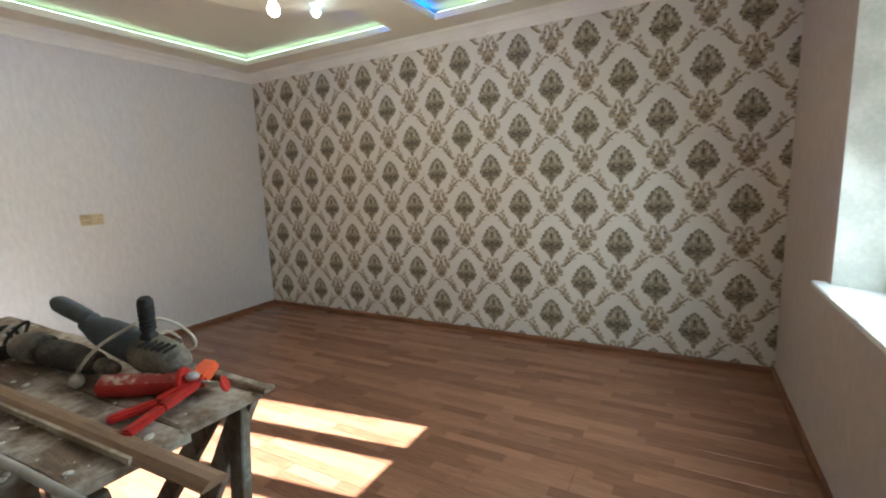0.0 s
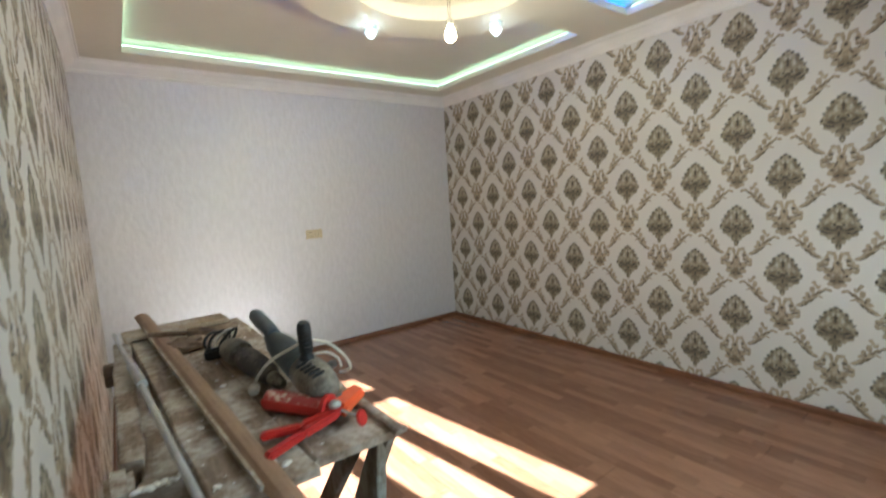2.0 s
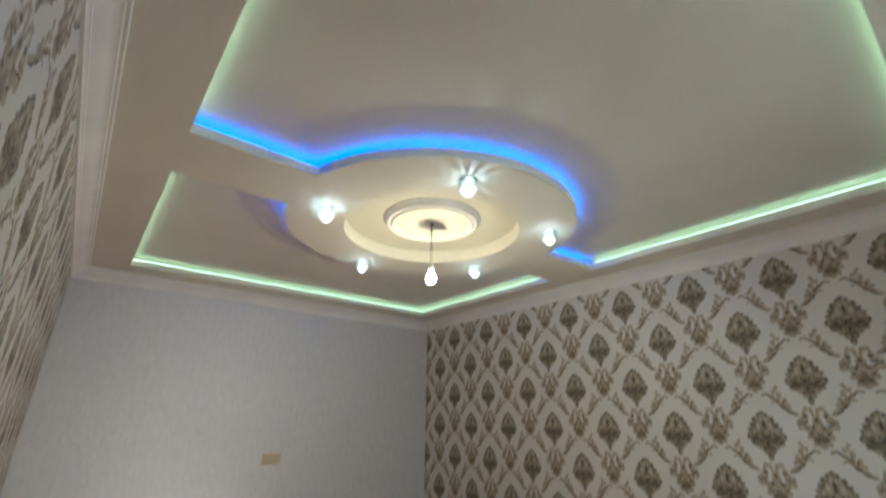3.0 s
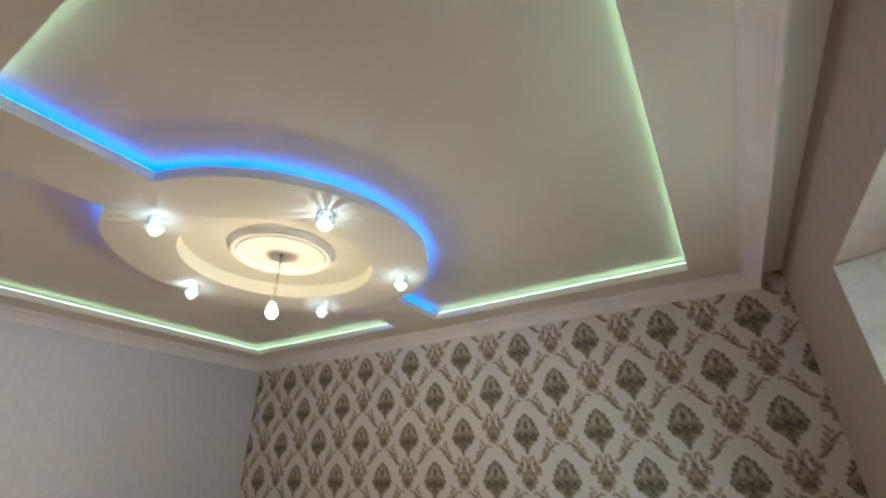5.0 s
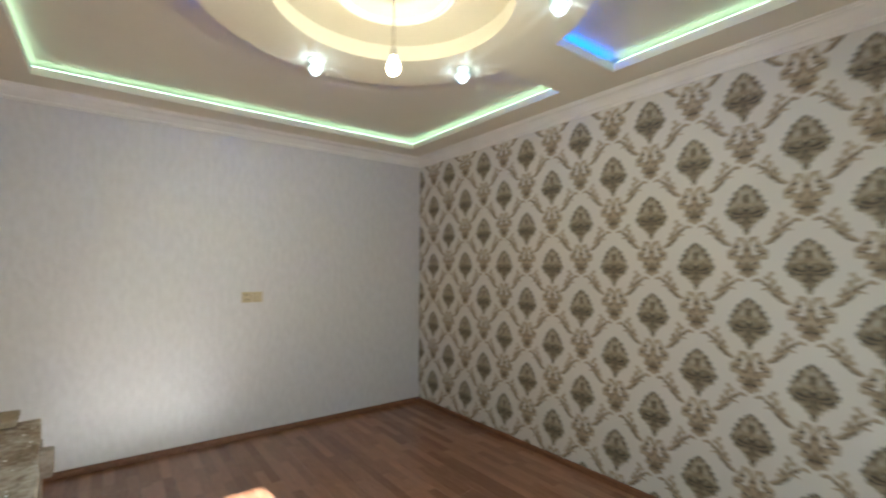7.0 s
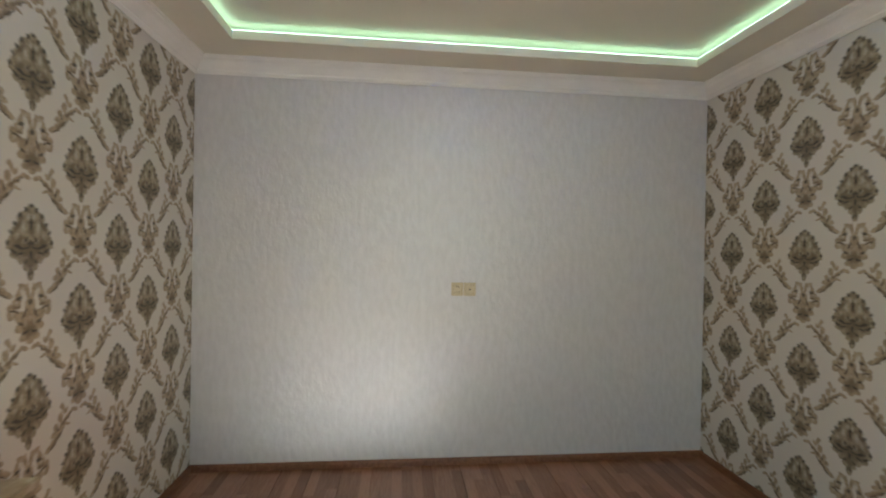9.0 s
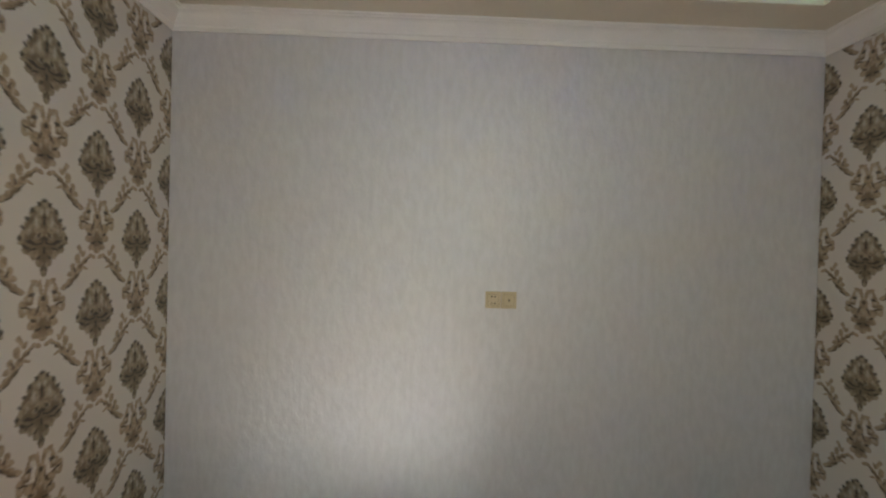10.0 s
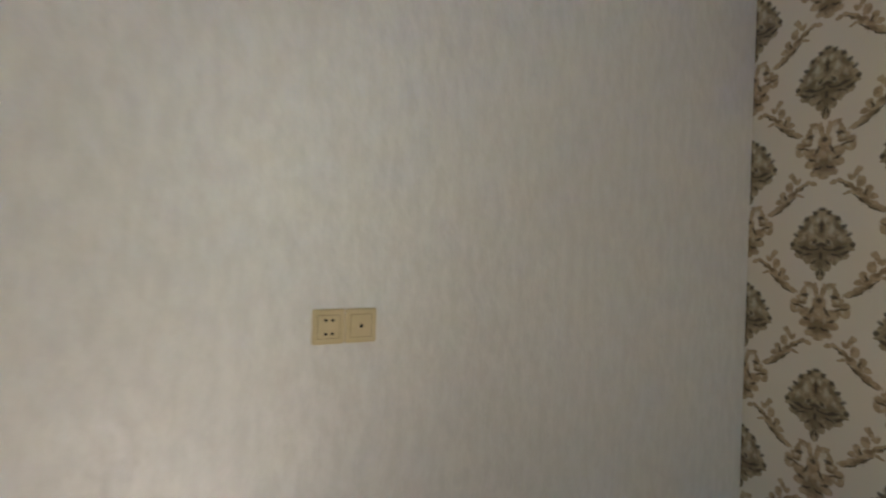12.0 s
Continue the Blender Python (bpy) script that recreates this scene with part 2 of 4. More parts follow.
def laminate():
    """Three-strip laminate: strips of uneven tone along y, printed on each board."""
    m, nt, bs = mat("laminate", 0.20, 0, 0.5)
    p = pos(nt)
    sp = nt.nodes.new("ShaderNodeSeparateXYZ")
    nt.links.new(p, sp.inputs[0])
    row = mth(nt, "FLOOR", mth(nt, "DIVIDE", sp.outputs[0], 0.0648))
    wn1 = nt.nodes.new("ShaderNodeTexWhiteNoise")
    wn1.noise_dimensions = "1D"
    nt.links.new(row, wn1.inputs["W"])
    ln = mth(nt, "ADD", mth(nt, "MULTIPLY", wn1.outputs["Value"], 7.3), mth(nt, "DIVIDE", sp.outputs[1], 0.43))
    wob = mth(nt, "MULTIPLY", mth(nt, "SINE", mth(nt, "ADD", mth(nt, "MULTIPLY", ln, 4.1), row)), 0.16)
    seg = mth(nt, "FLOOR", mth(nt, "ADD", ln, wob))
    cb = nt.nodes.new("ShaderNodeCombineXYZ")
    nt.links.new(row, cb.inputs[0])
    nt.links.new(seg, cb.inputs[1])
    wn2 = nt.nodes.new("ShaderNodeTexWhiteNoise")
    wn2.noise_dimensions = "2D"
    nt.links.new(cb.outputs[0], wn2.inputs["Vector"])
    tone = wn2.outputs["Value"]
    sh = nt.nodes.new("ShaderNodeVectorMath")
    sh.operation = "MULTIPLY_ADD"
    nt.links.new(wn2.outputs["Color"], sh.inputs[0])
    sh.inputs[1].default_value = (9, 9, 9)
    nt.links.new(p, sh.inputs[2])
    grain = noisef(nt, sh.outputs[0], 18, 5, (6, 0.5, 1))
    fine = noisef(nt, sh.outputs[0], 130, 3, (3, 0.12, 1))
    g = mth(nt, "ADD", mth(nt, "MULTIPLY", tone, 0.34), mth(nt, "ADD", mth(nt, "MULTIPLY", grain, 0.46), mth(nt, "MULTIPLY", fine, 0.28)))
    c = mixc(nt, ramp(nt, g, 0.22, 0.86), (0.150, 0.064, 0.035), (0.300, 0.150, 0.088))
    fr = mth(nt, "FRACT", mth(nt, "DIVIDE", sp.outputs[0], 0.0648))
    edge = mth(nt, "MINIMUM", fr, mth(nt, "SUBTRACT", 1.0, fr))
    c = mixc(nt, ramp(nt, edge, 0.0, 0.025, 0.28, 0.0), c, (0.05, 0.02, 0.012))
    nt.links.new(c, bs.inputs["Base Color"])
    nt.links.new(ramp(nt, noisef(nt, p, 6), 0.3, 0.7, 0.17, 0.24), bs.inputs["Roughness"])
    bump(nt, bs, fine, 0.05, 0.0006)
    return m


def wood(name, a, b, rough=0.75, relief=0.5, axis=1, dirt=(0.42, 0.38, 0.33), amount=0.5):
    """Rough board: long grain along an axis, patches of pale dust and plaster."""
    m, nt, bs = mat(name, rough, 0, 0.3)
    v = obj(nt)
    st = [5.0, 5.0, 5.0]
    st[axis] = 0.4
    n1, n2 = noisef(nt, v, 9, 5, st), noisef(nt, v, 60, 3, st)
    d = noisef(nt, v, 7, 5)
    d2 = noisef(nt, v, 45, 3)
    g = ramp(nt, mth(nt, "ADD", mth(nt, "MULTIPLY", n1, 0.6), mth(nt, "MULTIPLY", n2, 0.4)), 0.33, 0.66)
    c = mixc(nt, g, a, b)
    k = mth(nt, "MULTIPLY", ramp(nt, mth(nt, "ADD", mth(nt, "MULTIPLY", d, 0.7), mth(nt, "MULTIPLY", d2, 0.3)), 0.42, 0.66), amount)
    nt.links.new(mixc(nt, k, c, dirt), bs.inputs["Base Color"])
    bump(nt, bs, mth(nt, "ADD", n2, mth(nt, "MULTIPLY", d2, 0.6)), relief, 0.002)
    return m


DAMASK_R = damask("damask_wallpaper_east", 0.5226, 0.612, -0.2613, 1.456)
DAMASK_L = damask("damask_wallpaper_west", 0.4950, 0.612, -0.2475, 1.459)
PEARL = pearl_wallpaper("pearl_wallpaper")
ROSY = mottled("window_wall_paper", (0.44, 0.375, 0.33), (0.50, 0.43, 0.385), 14, 0.7, 0, 70, 0.4, 0.003, 0.3, (1, 1, 0.75), True)
REVEAL = mottled("plaster_reveal", (0.62, 0.66, 0.62), (0.80, 0.82, 0.78), 7, 0.6, 0, 60, 0.35, 0.003, 0.4, (1, 1, 1), True)
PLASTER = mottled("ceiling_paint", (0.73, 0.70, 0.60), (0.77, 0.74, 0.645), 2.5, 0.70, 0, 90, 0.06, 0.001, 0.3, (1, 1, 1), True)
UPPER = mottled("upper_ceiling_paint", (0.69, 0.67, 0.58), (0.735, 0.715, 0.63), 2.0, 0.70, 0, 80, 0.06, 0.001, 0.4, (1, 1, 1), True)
CORNICE = mottled("cornice_foam", (0.76, 0.73, 0.69), (0.82, 0.79, 0.75), 6, 0.6, 0, 120, 0.15, 0.001, 0.3, (1, 1, 1), True)
LAMINATE = laminate()
SKIRT = wood("skirting_wood", (0.11, 0.042, 0.018), (0.20, 0.085, 0.04), 0.45, 0.15, 1, (0.2, 0.1, 0.06), 0.2)
PVC = mottled("white_pvc", (0.78, 0.80, 0.79), (0.84, 0.85, 0.84), 5, 0.3, 0, 90, 0.03)
GASKET = mottled("black_rubber", (0.02, 0.022, 0.02), (0.035, 0.035, 0.033), 30, 0.7)
SILL = mottled("white_sill_plastic", (0.78, 0.80, 0.80), (0.83, 0.84, 0.84), 8, 0.13, 0, 90, 0.03, 0.0003)
HALL = mottled("hall_paint", (0.55, 0.52, 0.47), (0.60, 0.57, 0.52), 4, 0.8, 0, 80, 0.1, 0.001, 0.3, (1, 1, 1), True)
LED_W = glow("white_led_light", (0.66, 1.0, 0.66), 0.46)
LED_B = glow("blue_led_light", (0.0, 0.14, 1.0), 1.8)


def glass_mat():
    m = bpy.data.materials.new("window_glass")
    m.use_nodes = True
    nt = m.node_tree
    nt.nodes.clear()
    t = node(nt, "BsdfTransparent", Color=(0.93, 0.97, 0.95, 1))
    g = node(nt, "BsdfGlossy", Roughness=0.02)
    f = node(nt, "Fresnel", IOR=1.45)
    mx = nt.nodes.new("ShaderNodeMixShader")
    o = nt.nodes.new("ShaderNodeOutputMaterial")
    nt.links.new(f.outputs[0], mx.inputs[0])
    nt.links.new(t.outputs[0], mx.inputs[1])
    nt.links.new(g.outputs[0], mx.inputs[2])
    nt.links.new(mx.outputs[0], o.inputs[0])
    return m


GLASS = glass_mat()


# ---- mesh helpers ----
def box(bm, x0, x1, y0, y1, z0, z1):
    vs = [bm.verts.new((x, y, z)) for x in (x0, x1) for y in (y0, y1) for z in (z0, z1)]
    for f in ((0, 1, 3, 2), (4, 6, 7, 5), (0, 4, 5, 1), (2, 3, 7, 6), (0, 2, 6, 4), (1, 5, 7, 3)):
        bm.faces.new([vs[i] for i in f])
    return vs


def tube(bm, a, b, r0, r1=None, seg=12):
    """A round bar from a to b."""
    r1 = r0 if r1 is None else r1
    a, b = Vector(a), Vector(b)
    q = (b - a).to_track_quat("Z", "Y").to_matrix()
    rings = []
    for c, r in ((a, r0), (b, r1)):
        rings.append([bm.verts.new(c + q @ Vector((r * math.cos(2 * math.pi * i / seg), r * math.sin(2 * math.pi * i / seg), 0))) for i in range(seg)])
    for i in range(seg):
        j = (i + 1) % seg
        bm.faces.new((rings[0][i], rings[0][j], rings[1][j], rings[1][i]))
    bm.faces.new(rings[0][::-1])
    bm.faces.new(rings[1])


def lathe(bm, profile, seg=24, axis=None, caps=True):
    """Turns (radius, height) pairs about z, or about the axis of a given matrix."""
    m = axis or Matrix()
    rings = [[bm.verts.new(m @ Vector((r * math.cos(2 * math.pi * i / seg), r * math.sin(2 * math.pi * i / seg), h))) for i in range(seg)] for r, h in profile]
    for p, q in zip(rings, rings[1:]):
        for i in range(seg):
            j = (i + 1) % seg
            bm.faces.new((p[i], p[j], q[j], q[i]))
    if caps and profile[0][0] > 1e-4:
        bm.faces.new(rings[0][::-1])
    if caps and profile[-1][0] > 1e-4:
        bm.faces.new(rings[-1])


def sweep(bm, pts, r, seg=8, closed=False):
    """A round cord along points."""
    pts = [Vector(p) for p in pts]
    rings = []
    for i, p in enumerate(pts):
        d = (pts[min(i + 1, len(pts) - 1)] - pts[max(i - 1, 0)]).normalized()
        q = d.to_track_quat("Z", "Y").to_matrix()
        rings.append([bm.verts.new(p + q @ Vector((r * math.cos(2 * math.pi * k / seg), r * math.sin(2 * math.pi * k / seg), 0))) for k in range(seg)])
    for p, q in zip(rings, rings[1:]):
        for k in range(seg):
            j = (k + 1) % seg
            bm.faces.new((p[k], p[j], q[j], q[k]))
    bm.faces.new(rings[0][::-1])
    bm.faces.new(rings[-1])


def smooth_path(pts, n=8):
    """A curve through points, with n steps between two of them."""
    pts = [Vector(p) for p in pts]
    out = []
    for i in range(len(pts) - 1):
        p0, p1, p2, p3 = pts[max(i - 1, 0)], pts[i], pts[i + 1], pts[min(i + 2, len(pts) - 1)]
        for k in range(n):
            t = k / n
            out.append(0.5 * (2 * p1 + (p2 - p0) * t + (2 * p0 - 5 * p1 + 4 * p2 - p3) * t * t + (3 * p1 - p0 - 3 * p2 + p3) * t ** 3))
    return out + [pts[-1]]


def run(bm, profile, path, closed=False):
    """Runs a profile of (out, up) along a flat path of (x, y, nx, ny): corner points with the way that 'out' points there."""
    rows = [[bm.verts.new((x + nx * o, y + ny * o, u)) for o, u in profile] for x, y, nx, ny in path]
    pairs = list(zip(rows, rows[1:])) + ([(rows[-1], rows[0])] if closed else [])
    k = len(profile)
    for p, q in pairs:
        for i in range(k):
            j = (i + 1) % k
            bm.faces.new((p[i], p[j], q[j], q[i]))
    if not closed:
        bm.faces.new(rows[0][::-1])
        bm.faces.new(rows[-1])


def prism(bm, pts, z0, z1):
    lo = [bm.verts.new((x, y, z0)) for x, y in pts]
    hi = [bm.verts.new((x, y, z1)) for x, y in pts]
    bm.faces.new(lo[::-1])
    bm.faces.new(hi)
    for i in range(len(pts)):
        j = (i + 1) % len(pts)
        bm.faces.new((lo[i], lo[j], hi[j], hi[i]))


def link(name, bm, material, smooth=False, bevel=0.0):
    bmesh.ops.recalc_face_normals(bm, faces=bm.faces)
    if bevel:
        bmesh.ops.bevel(bm, geom=[e for e in bm.edges if len(e.link_faces) == 2 and e.calc_face_angle(0) > 0.6], offset=bevel, segments=2, affect="EDGES", clamp_overlap=True)
    me = bpy.data.meshes.new(name)
    bm.to_mesh(me)
    bm.free()
    me.materials.append(material)
    if smooth:
        me.shade_smooth()
        me.set_sharp_from_angle(angle=radians(40))
    return new(name, me)


def part(name, bm, material, parent, label="", smooth=False, bevel=0.0, placed=False):
    """A part of a thing; placed: its mesh is in the world's metres."""
    ob = link(name, bm, material, smooth, bevel)
    ob.parent = parent
    if placed:
        top = parent
        while top.parent:
            top = top.parent
        if parent is top:
            ob.matrix_parent_inverse = top.matrix_basis.inverted()
    if label:
        tagged(ob, label)
    return ob


def structure(name, bm, material, label, category, smooth=False, bevel=0.0):
    return tagged(link(name, bm, material, smooth, bevel), label, category, kind="structure")


def thing(name, label, category, m=None, group=""):
    ob = new(name)
    ob.empty_display_size = 0.05
    if m is not None:
        ob.matrix_basis = m
    return tagged(ob, label, category, group)


# ---- large structure ----
TOP = 2.95
bm = bmesh.new()
box(bm, -0.12, W + 0.12, 0, 0.12, -0.2, TOP)
structure("wall_north", bm, PEARL, "plain wall papered in pale lilac-grey pearly embossed wallpaper", "wall")
bm = bmesh.new()
box(bm, W, W + 0.12, YB, 0, -0.2, TOP)
structure("wall_east", bm, DAMASK_R, "long wall papered in cream and brown damask", "wall")
DY0, DY1, DZ = -4.80, -3.95, 2.08
bm = bmesh.new()
box(bm, -0.12, 0, DY1, 0, -0.2, TOP)
box(bm, -0.12, 0, YB, DY0, -0.2, TOP)
box(bm, -0.12, 0, DY0, DY1, DZ, TOP)
structure("wall_west", bm, DAMASK_L, "damask-papered wall with the doorway one enters by", "wall")
bm = bmesh.new()
box(bm, -1.6, WX0, YB - 0.45, YB, -0.2, TOP)
box(bm, WX1, W + 0.12, YB - 0.45, YB, -0.2, TOP)
box(bm, WX0, WX1, YB - 0.45, YB, -0.2, WZ0 - 0.03)
box(bm, WX0, WX1, YB - 0.45, YB, WZ1, TOP)
structure("wall_south", bm, ROSY, "window wall papered in dull rosy beige", "wall")
# plastered lining of the window opening, narrower outside
FX0, FX1 = WX0 + 0.095, WX1 - 0.095   # the frame, behind splayed sides
bm = bmesh.new()
prism(bm, [(WX1 - 0.003, YB + 0.002), (WX1 - 0.003, -5.38), (FX1 - 0.06, -5.38), (FX1 - 0.06, -5.15), (FX1, -5.15), (FX1, -5.075)][::-1], WZ0 - 0.013, WZ1 - 0.003)
prism(bm, [(WX0 + 0.003, YB + 0.002), (WX0 + 0.003, -5.38), (FX0 + 0.06, -5.38), (FX0 + 0.06, -5.15), (FX0, -5.15), (FX0, -5.075)], WZ0 - 0.013, WZ1 - 0.003)
box(bm, FX0 + 0.06, FX1 - 0.06, -5.38, -5.15, WZ1 - 0.10, WZ1 - 0.003)
structure("window_reveal", bm, REVEAL, "white plastered lining of the window opening", "window reveal")
# entrance hall beyond the doorway
bm = bmesh.new()
box(bm, -1.72, -1.6, YB - 0.45, -3.2, -0.2, TOP)
box(bm, -1.6, -0.12, -3.32, -3.2, -0.2, TOP)
structure("hall_wall", bm, HALL, "plain painted walls of the dim hall", "wall")
bm = bmesh.new()
box(bm, -1.6, -0.12, YB, -3.32, 2.5, 2.6)
structure("hall_ceiling", bm, HALL, "plain ceiling of the dim hall", "ceiling")
bm = bmesh.new()
box(bm, 0, W, YB, 0, -0.2, -0.012)
floor = structure("floor", bm, SKIRT, "brown three-strip laminate floor", "floor")
bm = bmesh.new()
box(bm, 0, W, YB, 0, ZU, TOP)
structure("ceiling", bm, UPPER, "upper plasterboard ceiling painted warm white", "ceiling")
# lower ceiling: border, cross bar and disc
bm = bmesh.new()
box(bm, 0, W, CO_Y1, 0, ZL, ZF)
box(bm, 0, W, YB, CO_Y0, ZL, ZF)
box(bm, 0, CO_X0, CO_Y0, CO_Y1, ZL, ZF)
box(bm, CO_X1, W, CO_Y0, CO_Y1, ZL, ZF)


def disc_outline(grow=0.0):
    """The cross bar and the disc as one outline, counter-clockwise, moved outwards by grow."""
    r, y0, y1 = CR + grow, BAR0 - grow, BAR1 + grow
    out = []
    for lo, hi, rev in ((y0, y1, 0),):
        a0, a1 = math.asin((lo - CY) / r), math.asin((hi - CY) / r)
        n = 44
        out.append((CO_X1, hi))
        out += [(CX + r * math.cos(a1 + (math.pi - a1 - a1) * i / n), CY + r * math.sin(a1 + (math.pi - a1 - a1) * i / n)) for i in range(n + 1)]
        out.append((CO_X0, hi))
        out.append((CO_X0, lo))
        b0 = math.pi - a0
        out += [(CX + r * math.cos(b0 + (math.pi + 2 * a0) * i / n), CY + r * math.sin(b0 + (math.pi + 2 * a0) * i / n)) for i in range(n + 1)]
        out.append((CO_X1, lo))
    return out


HOLE = 0.55
ol = disc_outline()
mid = len(ol) // 2
for pts, a0 in ((ol[:mid], 1), (ol[mid:], -1)):
    inner = [(CX - a0 * HOLE * math.cos(math.pi * i / 40), CY + a0 * HOLE * math.sin(math.pi * i / 40)) for i in range(41)]
    ends = [(CO_X0 if a0 > 0 else CO_X1, CY)], [(CO_X1 if a0 > 0 else CO_X0, CY)]
    prism(bm, pts + ends[0] + inner + ends[1], ZL, ZF if a0 > 0 else ZF)
# collar between the disc's hole and the upper ceiling
lathe(bm, [(HOLE, ZF - 0.001), (HOLE, ZU + 0.002), (HOLE + 0.012, ZU + 0.002), (HOLE + 0.012, ZF - 0.001)], 80, Matrix.Translation((CX, CY, 0)), False)
structure("ceiling_border", bm, PLASTER, "lower ceiling with a round disc on a cross bar, cream paint", "ceiling")
# rosette in the hole of the disc
rosette = thing("ceiling_rosette", "round moulded plaster rosette in cream on the ceiling disc", "ceiling rosette", pose(1.765, -2.352, ZU))
bm = bmesh.new()
lathe(bm, [(0.235, 0), (0.238, -0.034), (0.246, -0.044), (0.254, -0.045), (0.260, -0.036), (0.272, -0.034), (0.280, -0.040), (0.288, -0.038), (0.294, -0.024), (0.304, -0.018), (0.310, -0.006), (0.310, 0)], 96, None, False)
part("moulding", bm, CORNICE, rosette, smooth=True)
bm = bmesh.new()
lathe(bm, [(0.234, 0), (0.234, -0.030), (0.18, -0.034), (0.075, -0.036), (0.06, -0.028), (0.0, -0.026)], 72)
part("centre_dish", bm, PLASTER, rosette, smooth=True)
for i in range(72):
    a = 2 * math.pi * i / 72
    bm = bmesh.new()
    lathe(bm, [(0.0, -0.042), (0.0045, -0.039), (0.006, -0.035), (0.0045, -0.031), (0.0, -0.029)], 6, Matrix.Translation((0.266 * math.cos(a), 0.272 * math.sin(a), 0)))
    if i == 0:
        bead = part("bead", bm, CORNICE, rosette, smooth=True)
    else:
        b2 = new("bead", bead.data)
        b2.parent = rosette
        b2.matrix_basis = Matrix.Rotation(a, 4, "Z")
        bm.free()

# cornices
PROF = [(0.0, ZL - 0.001), (0.0, 2.557), (0.010, 2.557), (0.016, 2.566), (0.022, 2.570), (0.022, 2.578), (0.036, 2.590), (0.058, 2.612), (0.074, 2.630), (0.080, 2.632), (0.084, 2.640), (0.094, 2.640), (0.098, ZL - 0.001)]
YC = -4.80
bm = bmesh.new()
run(bm, PROF, [(0, 0, 1, -1), (W, 0, -1, -1), (W, YC, -1, 1), (0, YC, 1, 1)], True)
structure("cornice", bm, CORNICE, "white moulded foam cornice under the ceiling", "cornice", True)
# skirting
SK = [(0.0, 0.0), (0.016, 0.0), (0.016, 0.026), (0.012, 0.036), (0.006, 0.043), (0.0, 0.045)]
bm = bmesh.new()
run(bm, SK, [(0, DY1, 1, 0), (0, 0, 1, -1), (W, 0, -1, -1), (W, YB, -1, 1), (0, YB, 0, 1)])
structure("baseboard", bm, SKIRT, "narrow reddish-brown wooden skirting board", "baseboard", True)

# led strips on the ledges
def strip_object(name, pts, material, label):
    bm = bmesh.new()
    for (x0, y0), (x1, y1) in zip(pts, pts[1:]):
        d = Vector((x1 - x0, y1 - y0, 0))
        n = Vector((-d.y, d.x, 0)).normalized() * 0.005
        q = [bm.verts.new((x + s * n.x, y + s * n.y, z)) for z in (ZF + 0.001, ZF + 0.007) for x, y, s in ((x0, y0, 1), (x1, y1, 1), (x1, y1, -1), (x0, y0, -1))]
        for f in ((0, 1, 2, 3), (4, 5, 6, 7), (0, 1, 5, 4), (1, 2, 6, 5), (2, 3, 7, 6), (3, 0, 4, 7)):
            bm.faces.new([q[i] for i in f])
    return tagged(link(name, bm, material), label, "led strip", "led strips on the ceiling ledge")


e = 0.012
strip_object("led_strip", [(CO_X1 + e, BAR1 + 0.03), (CO_X1 + e, CO_Y1 + e), (CO_X0 - e, CO_Y1 + e), (CO_X0 - e, BAR1 + 0.03)], LED_W, "lit greenish-white led strip on the ceiling ledge")
strip_object("led_strip", [(CO_X1 + e, BAR0 - 0.03), (CO_X1 + e, CO_Y0 - e), (CO_X0 - e, CO_Y0 - e), (CO_X0 - e, BAR0 - 0.03)], LED_W, "lit greenish-white led strip on the ceiling ledge")
ol = disc_outline(-0.014)
half = len(ol) // 2
strip_object("led_strip", ol[:half], LED_B, "lit blue led strip round the ceiling disc")
strip_object("led_strip", ol[half:], LED_B, "lit blue led strip round the ceiling disc")

# ---- window ----
window = tagged(new("window_1"), "white plastic window with narrow upright panes and a top transom", "window", kind="structure")
window.empty_display_size = 0.1
FY0, FY1 = -5.145, -5.08
MULL = [1.54, 1.95]
FZ1 = WZ1 - 0.004
bm = bmesh.new()
for x0, x1, z0, z1 in ((FX0, FX0 + 0.055, WZ0, FZ1), (FX1 - 0.075, FX1, WZ0, FZ1), (FX0 + 0.055, FX1 - 0.075, WZ0, WZ0 + 0.075), (FX0 + 0.055, FX1 - 0.075, FZ1 - 0.07, FZ1)):
    box(bm, x0, x1, FY0, FY1, z0, z1)
part("window_frame", bm, PVC, window, bevel=0.004)
for x in MULL:
    bm = bmesh.new()
    box(bm, x - 0.054, x + 0.054, FY0, FY1 + 0.004, WZ0 + 0.075, 1.775)
    box(bm, x - 0.054, x + 0.054, FY0, FY1 + 0.004, 1.87, FZ1 - 0.07)
    part("mullion", bm, PVC, window, bevel=0.004)
bm = bmesh.new()
box(bm, FX0 + 0.055, FX1 - 0.075, FY0, FY1 + 0.006, 1.775, 1.87)
part("transom", bm, PVC, window, bevel=0.004)
edges = [FX0 + 0.055] + [v for x in MULL for v in (x - 0.054, x + 0.054)] + [FX1 - 0.075]
for a, b in zip(edges[::2], edges[1::2]):
    for z0, z1 in ((WZ0 + 0.075, 1.775), (1.87, FZ1 - 0.07)):
        bm = bmesh.new()
        box(bm, a, b, -5.118, -5.110, z0, z1)
        pane = part("pane", bm, GLASS, window)
        pane.visible_shadow = False
        bm = bmesh.new()
        for q in ((a, b, z0, z0 + 0.008), (a, b, z1 - 0.008, z1), (a, a + 0.008, z0 + 0.008, z1 - 0.008), (b - 0.008, b, z0 + 0.008, z1 - 0.008)):
            box(bm, q[0], q[1], -5.108, -5.100, q[2], q[3])
        part("gasket", bm, GASKET, pane)
bm = bmesh.new()
